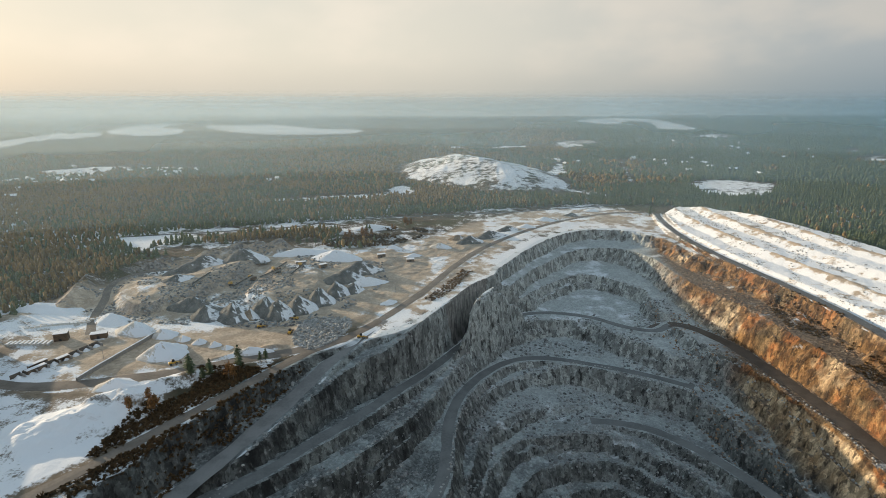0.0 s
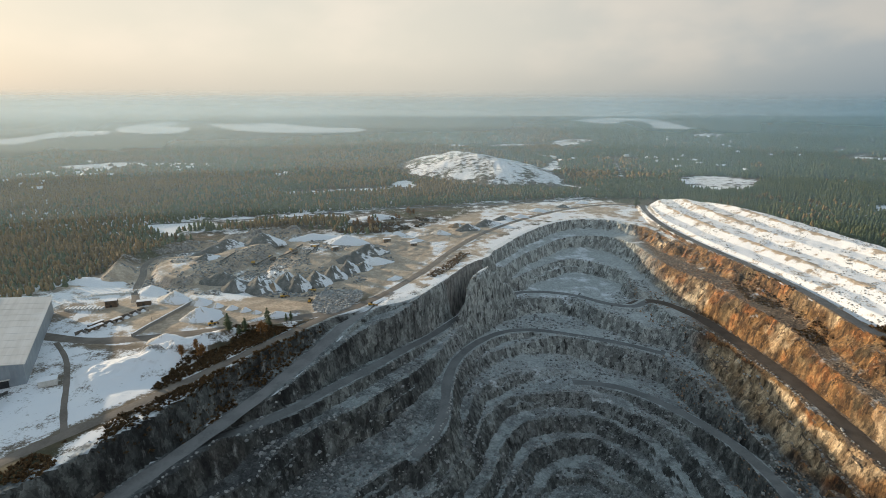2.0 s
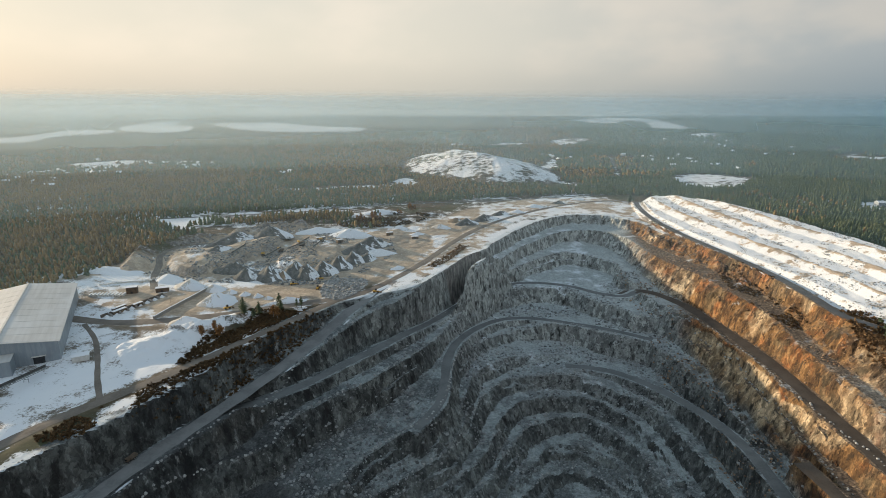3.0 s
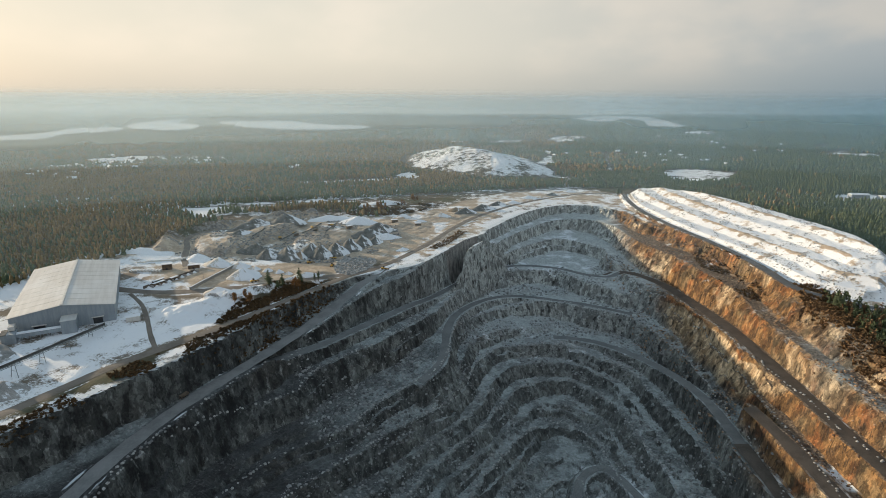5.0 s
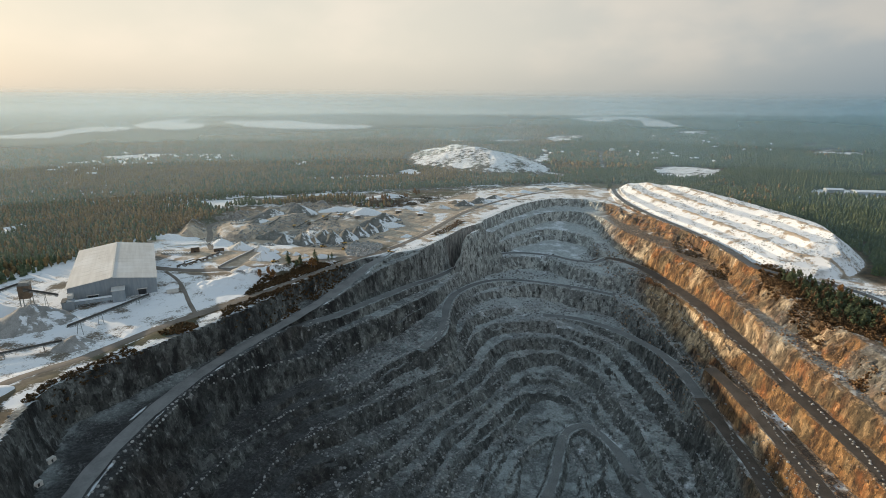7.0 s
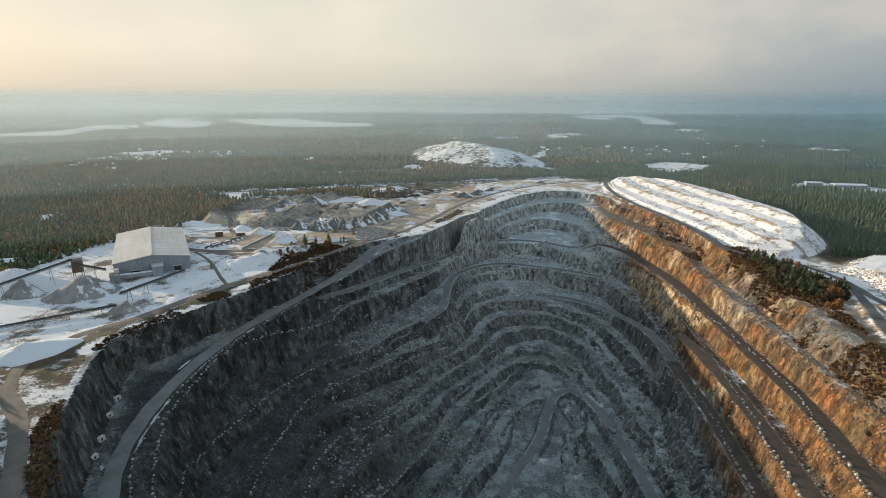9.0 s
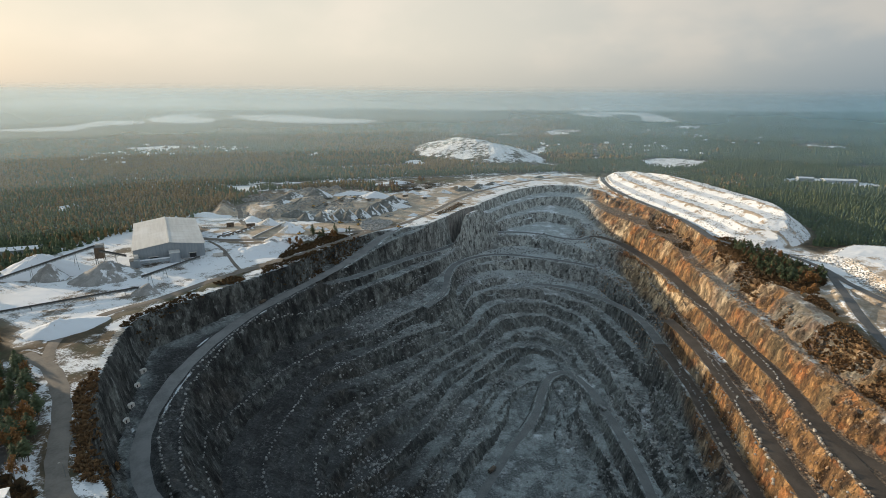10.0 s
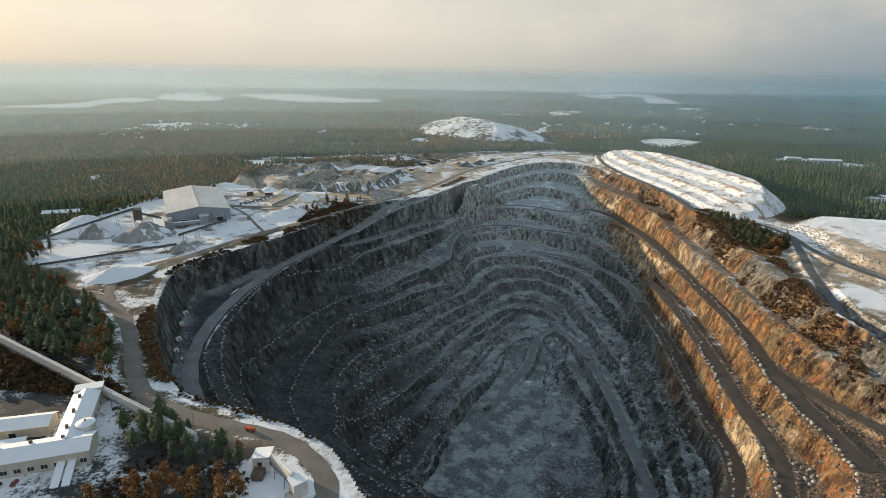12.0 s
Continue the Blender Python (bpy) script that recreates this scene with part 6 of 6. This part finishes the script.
def plant(kind, x, y, size):
    if not clear_of_roads(np.array([x]), np.array([y]))[0]:
        return None
    source = (PINES if kind == "p" else BIRCHES)[int(rng.integers(0, 4))]
    m = pose(x, y, land(x, y) - 0.1, 0, 0, float(rng.uniform(0, 360))) @ Matrix.Scale(size, 4)
    tree = copy_thing(source, m)
    return tree


rng = np.random.default_rng(21)
NEAR_WOOD = spline([(-390, 118), (-385, 66), (-322, 30), (-302, 2), (-256, -24), (-222, -66), (-206, -100), (-240, -96), (-300, -62), (-380, -10), (-460, 60), (-460, 118)], True, 3)
gx, gy = np.meshgrid(np.arange(-460, -215, 7.8), np.arange(-90, 118, 7.8))
gx, gy = (gx + rng.uniform(-2.6, 2.6, gx.shape)).ravel(), (gy + rng.uniform(-2.6, 2.6, gy.shape)).ravel()
keep = inside(gx, gy, NEAR_WOOD) & (np.abs(gx) < 0.84 * (gy + 430) + 12)
for x, y in zip(gx[keep], gy[keep]):
    plant("p" if rng.random() < 0.86 else "b", float(x), float(y), float(rng.uniform(0.75, 1.15)))
for kind, count, spots in (("p", 34, [(-158, -158), (-146, -158), (-136, -166), (-126, -174), (-112, -180), (-100, -184), (-146, -172)]), ("b", 40, [(-132, -204), (-118, -200), (-104, -204), (-96, -196), (-124, -212), (-90, -206), (-138, -210)]),
                           ("p", 8, [(-150, 322), (-142, 334), (-160, 318), (-122, 344)]), ("b", 8, [(-176, 268), (-168, 286), (-140, 326)]), ("b", 16, [(-203, -108), (-212, -96), (-220, -88), (-226, -76)]), ("p", 10, [(-208, -104), (-218, -92), (-232, -70)]),
                           ("b", 10, [(-176, -66), (-172, -86), (-184, -52), (-166, -104)]), ("p", 22, [(336, 180), (345, 205), (352, 232), (340, 250), (362, 222), (346, 275), (356, 190), (336, 285)]),
                           ("b", 16, [(340, 160), (352, 172), (330, 140), (362, 250)]), ("p", 10, [(-130, 660), (-160, 665), (-172, 660)]), ("b", 22, [(-100, 700), (-70, 735), (-120, 690), (-50, 770)]), ("p", 6, [(322, 838), (316, 850)])):
    for k in range(count):
        x, y = spots[int(rng.integers(0, len(spots)))]
        plant(kind, float(x + rng.normal(0, 4.5)), float(y + rng.normal(0, 4.5)), float(rng.uniform(0.5, 0.95)))
for source in PINES + BIRCHES:
    for ob in (*source.children, source):
        bpy.data.objects.remove(ob)


# ---- brush ----
def bush(rng):
    v, f = [], []
    for k in range(13):
        t, e = rng.uniform(0, 2 * math.pi), rng.uniform(0.2, 1.4)
        d = Vector((math.cos(t) * math.cos(e), math.sin(t) * math.cos(e), math.sin(e)))
        s = Vector(rng.normal(0, 1, 3)).cross(d).normalized() * rng.uniform(0.14, 0.3)
        i = len(v)
        v += [tuple(d * 0.05 - s * 0.5), tuple(d * 0.05 + s * 0.5), tuple(d * rng.uniform(0.7, 1.1) + s), tuple(d * rng.uniform(0.75, 1.15) - s)]
        f += [(i, i + 1, i + 2), (i, i + 2, i + 3)]
    return np.array(v), np.array(f)


def tall_bush(rng):
    """A ragged upright crown of many sprays."""
    v, f = [], []
    for k in range(46):
        u = rng.uniform(0.12, 1.0)
        reach = 0.62 * (1 - u) ** 0.7 + 0.10
        a = rng.uniform(0, 2 * math.pi)
        p = Vector((reach * math.cos(a) * rng.uniform(0.2, 1), reach * math.sin(a) * rng.uniform(0.2, 1), u))
        e1, e2 = Vector(rng.normal(0, 1, 3)).normalized() * 0.20, Vector(rng.normal(0, 1, 3)).normalized() * 0.20
        e1.z, e2.z = e1.z * 0.5, e2.z * 0.5
        i = len(v)
        v += [tuple(p - e1), tuple(p + e2), tuple(p + e1), tuple(p - e2)]
        f += [(i, i + 1, i + 2), (i, i + 2, i + 3)]
    return np.array(v), np.array(f)


tall_forms = [tall_bush(rng) for k in range(5)]
RUSTY = material("rusty_twigs", leaf_paint((0.10, 0.066, 0.036), (0.19, 0.115, 0.055), (0.30, 0.18, 0.085)), 0.95)
BRUSH = material("winter_brush", leaf_paint((0.05, 0.04, 0.022), (0.11, 0.07, 0.032), (0.19, 0.115, 0.05)), 0.95)
forms = [bush(rng) for k in range(6)]


def brush(name, outline, step, size, label, clumping=0.0, mat=None):
    line = spline(outline, True, 3)
    lo, hi = line.min(0), line.max(0)
    x, y = np.meshgrid(np.arange(lo[0], hi[0], step), np.arange(lo[1], hi[1], step))
    x, y = (x + rng.uniform(-0.6, 0.6, x.shape) * step).ravel(), (y + rng.uniform(-0.6, 0.6, y.shape) * step).ravel()
    keep = inside(x, y, line) & (fbm(x, y, 24, 3, 81) > clumping)
    x, y = x[keep], y[keep]
    keep = clear_of_roads(x, y)
    x, y = x[keep], y[keep]
    s = size * rng.uniform(0.5, 1.3, len(x))
    tagged(scattered(name, forms, x, y, heights(x, y), s, s * rng.uniform(0.6, 1.1, len(x)), mat or BRUSH, rng, 0.05, 0.1), label, "brush", kind="stuff")


brush("roadside_brush", [(-262, 62), (-240, 108), (-212, 172), (-165, 245), (-120, 318), (-96, 352), (-110, 318), (-146, 240), (-196, 160), (-232, 100), (-246, 60)], 2.2, 2.0, "brown and dark brush along the cliff top", -0.15)
brush("slope_brush", [(-182, 250), (-176, 290), (-166, 325), (-150, 348), (-128, 338), (-106, 346), (-116, 318), (-146, 262), (-166, 230)], 1.9, 2.2, "dense dark brush on the bank above the quarry road", -0.2)
brush("rim_brush", [(-226, -8), (-206, -45), (-172, -92), (-158, -112), (-172, -112), (-196, -78), (-222, -38)], 2.0, 2.6, "orange brush between road and quarry", -0.4, RUSTY)
brush("bend_brush", [(-150, -128), (-100, -148), (-60, -168), (-36, -196), (-28, -192), (-50, -164), (-95, -140), (-146, -120)], 2.2, 1.7, "low brown brush along the quarry edge", -0.1)
brush("heath_brush", [(292, -60), (288, 40), (292, 118), (304, 180), (310, 238), (322, 300), (338, 343), (356, 330), (352, 285), (366, 200), (345, 150), (322, 80), (308, 10), (306, -60)], 2.0, 2.4, "rusty heath and brush on the quarry rim", -0.22, RUSTY)
brush("rim_thicket", [(318, 190), (326, 250), (336, 300), (350, 318), (354, 270), (372, 240), (378, 200), (362, 170), (338, 165)], 1.9, 3.6, "dense dark thicket of bare trees above the quarry", -0.45)
brush("conveyor_thicket", [(-300, -70), (-285, -85), (-234, -101), (-189, -122), (-178, -134), (-221, -128), (-262, -126), (-320, -110)], 2.2, 4.2, "dark bare thicket beside the covered conveyor", -0.45)
brush("verge_brush", [(-62, 396), (-40, 430), (-8, 490), (14, 545), (30, 585), (38, 580), (24, 535), (2, 482), (-26, 430), (-48, 396)], 2.4, 1.6, "brown scrub on the verge above the cliff", 0.0, RUSTY)
brush("works_brush", [(-150, -190), (-140, -225), (-90, -228), (-84, -200), (-100, -182), (-130, -176)], 3.2, 2.0, "brown undergrowth beneath the trees", 0.0)
brush("wood_edge_brush", [(-250, -30), (-225, -75), (-240, -90), (-300, -60), (-290, -20)], 3.0, 2.4, "brown undergrowth at the wood's edge", -0.2)
brush("shelf_brush", [(300, 360), (296, 440), (312, 500), (326, 470), (330, 400), (318, 350)], 2.6, 1.7, "rusty scrub on the rock shelf", 0.0)
brush("track_brush", [(-150, 655), (-60, 660), (-20, 740), (-90, 742)], 3.6, 3.0, "bare brown thicket round a clearing", -0.1)


# ---- wood above the ochre walls ----
HEATH_WOOD = spline([(320, 195), (330, 250), (340, 300), (356, 315), (366, 285), (374, 240), (380, 200), (366, 175), (340, 165)], True)
wx, wy = rng.uniform(315, 385, 900), rng.uniform(160, 320, 900)
keep = inside(wx, wy, HEATH_WOOD)
wx, wy = wx[keep], wy[keep]
keep = clear_of_roads(wx, wy)
wx, wy = wx[keep][:420], wy[keep][:420]
dark = np.arange(len(wx)) % 3 > 0
size = rng.uniform(0.6, 1.1, len(wx))
for mask, mat, name in ((dark, PINE, "pine_wood"), (~dark, RUSTY, "birch_wood")):
    tagged(scattered(name, tall_forms, wx[mask], wy[mask], heights(wx[mask], wy[mask]), size[mask] * 4.0, size[mask] * 9.0, mat, rng, 0.03, 0.4), "small dark wood on the quarry rim", "wood", kind="stuff")


# ---- rocks ----
def rock_form(rng):
    v = np.array([(0, 0, 1), (0.9, 0.1, 0.4), (0.2, 0.9, 0.45), (-0.85, 0.2, 0.4), (-0.1, -0.9, 0.45), (0.75, -0.6, -0.2), (0.6, 0.7, -0.2), (-0.7, 0.6, -0.2), (-0.7, -0.6, -0.2)]) * rng.uniform(0.75, 1.25, (9, 3))
    f = np.array([(0, 1, 2), (0, 2, 3), (0, 3, 4), (0, 4, 1), (1, 5, 6), (1, 6, 2), (2, 6, 7), (2, 7, 3), (3, 7, 8), (3, 8, 4), (4, 8, 5), (4, 5, 1)])
    return v, f


rocks = [rock_form(rng) for k in range(8)]


def rock_paint(a, b):
    def paint(N, place):
        pick = N.add("ShaderNodeNewGeometry").outputs["Random Per Island"]
        return N.mix(N.math("MULTIPLY", N.ramp(N.noise(place, 1.1, 4.0), 0.4, 0.7), 0.4), N.mix(pick, a, b), (0.06, 0.06, 0.06))
    return paint


def single_rock_paint(a, b):
    def paint(N, place):
        pick = N.add("ShaderNodeObjectInfo").outputs["Random"]
        return N.mix(N.math("MULTIPLY", N.ramp(N.noise(place, 1.1, 4.0), 0.4, 0.7), 0.4), N.mix(pick, a, b), (0.10, 0.08, 0.06))
    return paint


STONE = material("grey_boulder", rock_paint((0.20, 0.205, 0.20), (0.52, 0.52, 0.50)), 0.9, bump=grain(3.0), distance=0.1)
PALE_STONE = material("pale_boulder", single_rock_paint((0.30, 0.26, 0.21), (0.58, 0.53, 0.46)), 0.9, bump=grain(3.0), distance=0.1)
TALUS = material("talus_rubble", rock_paint((0.09, 0.094, 0.096), (0.42, 0.43, 0.42)), 0.95)
RUST_TALUS = material("rusty_rubble", rock_paint((0.13, 0.075, 0.045), (0.42, 0.28, 0.17)), 0.95)

edge_x, edge_y = [], []
for n, line in enumerate((CREST_A, CREST_B, CREST_C, CREST_D, CREST_E, CREST_F, FLOOR)):
    ring = np.vstack([line, line[:1]])
    run = np.concatenate([[0], np.cumsum(np.hypot(*np.diff(ring[:, :2], axis=0).T))])
    at = np.arange(0, run[-1], 3.1)
    at = at + rng.uniform(-0.8, 0.8, len(at))
    px, py = np.interp(at, run, ring[:, 0]), np.interp(at, run, ring[:, 1])
    middle = ring[:, :2].mean(0)
    out = np.stack([px - middle[0], py - middle[1]], -1)
    out /= np.linalg.norm(out, axis=1, keepdims=True)
    crag = wall_wander(px, py, 2 * (n + 2))
    px, py = px + out[:, 0] * (2.2 + crag) + rng.normal(0, 0.5, len(px)), py + out[:, 1] * (2.2 + crag) + rng.normal(0, 0.5, len(px))
    edge_x.append(px), edge_y.append(py)
edge_x, edge_y = np.concatenate(edge_x), np.concatenate(edge_y)
keep = rng.random(len(edge_x)) < 0.85
edge_x, edge_y = edge_x[keep], edge_y[keep]
edge_z = heights(edge_x, edge_y)
close = (edge_x > 190) & (edge_y < 45) & (edge_y > -150) & (edge_z > -85)
size = rng.uniform(0.5, 1.0, len(edge_x))
tagged(scattered("edge_boulders", rocks, edge_x[~close], edge_y[~close], edge_z[~close], size[~close] * 1.3, size[~close] * 1.3, STONE, rng, 0.0, 0.1), "rows of grey boulders lining the quarry benches", "boulders", kind="stuff")
rock_meshes = [raw_mesh("boulder", v, f, PALE_STONE) for v, f in rocks]
for x, y, z, s in zip(edge_x[close][:290], edge_y[close][:290], edge_z[close][:290], size[close][:290]):
    b = new("boulder", rock_meshes[int(rng.integers(0, 8))])
    b.matrix_world = pose(float(x), float(y), float(z) + 0.1, 0, 0, float(rng.uniform(0, 360))) @ Matrix.Scale(float(s) * 1.75, 4)
    tagged(b, "pale boulder on the edge of a bench road", "boulder", "boulders lining the bench roads")


def rubble(name, count, x0, x1, y0, y1, ok, mat, low, high, label):
    x, y = rng.uniform(x0, x1, count * 3), rng.uniform(y0, y1, count * 3)
    good = ok(x, y)
    x, y = x[good][:count], y[good][:count]
    s = low * (high / low) ** (rng.random(len(x)) ** 2.2)
    tagged(scattered(name, rocks, x, y, heights(x, y), s, s * 0.8, mat, rng, 0.0, 0.05), label, "rubble", kind="stuff")


rubble("pit_rubble", 22000, -250, 240, -120, 560, lambda x, y: (depth_in(x, y, RIM) > 8) & (fbm(x, y, 30, 4, 91) > -0.08) & (x + 0.42 * y > -60) & (depth_in(x, y, FLOOR) < -4) & clear_of_roads(x, y), TALUS, 0.35, 1.9, "loose grey rubble on the quarry benches")
rubble("rust_rubble", 5000, 215, 345, -150, 560, lambda x, y: (depth_in(x, y, RIM) > 4) & (fbm(x, y, 30, 3, 92) > -0.05) & clear_of_roads(x, y), RUST_TALUS, 0.35, 1.5, "loose rusty rubble under the ochre walls")
rubble("floor_rubble", 500, -40, 130, -60, 280, lambda x, y: (depth_in(x, y, FLOOR) > -4) & (fbm(x, y, 40, 3, 93) > 0.15), TALUS, 0.3, 1.0, "scattered stones on the quarry floor")
BLOCK_FIELD = spline([(-113, 382), (-112, 420), (-82, 428), (-73, 408), (-92, 370)], True)
rubble("block_field", 1500, -116, -70, 366, 432, lambda x, y: depth_in(x, y, BLOCK_FIELD) > 0, STONE, 0.6, 2.0, "field of tipped quarry blocks beside the road")
rubble("plateau_rubble", 5000, 380, 500, 20, 310, lambda x, y: (np.abs(depth_in(x, y, SNOW_PLATEAU) - 5) < 8) & clear_of_roads(x, y), STONE, 0.4, 1.4, "stony slope below the snowy plateau")
YARD_HEAPS = spline([(-330, 440), (-215, 415), (-120, 410), (-66, 480), (-60, 590), (-190, 640), (-300, 575)], True)
rubble("yard_rubble", 6000, -335, -55, 405, 645, lambda x, y: (depth_in(x, y, YARD_HEAPS) > 0) & (fbm(x, y, 26, 3, 95) > 0.0) & clear_of_roads(x, y), TALUS, 0.5, 1.8, "grey rubble strewn between the gravel heaps")
rubble("rim_rubble", 3500, -260, 60, -180, 500, lambda x, y: (np.abs(depth_in(x, y, RIM) + 5) < 5) & clear_of_roads(x, y), TALUS, 0.3, 1.0, "small stones along the quarry rim")
rubble("tip_rubble", 9000, 300, 560, 300, 860, lambda x, y: (depth_in(x, y, TIP) > 0) & (depth_in(x, y, TIP) < 90) & (fbm(x, y, 14, 3, 94) > 0.0), STONE, 0.3, 1.2, "dark rubble showing through the snow on the tip")
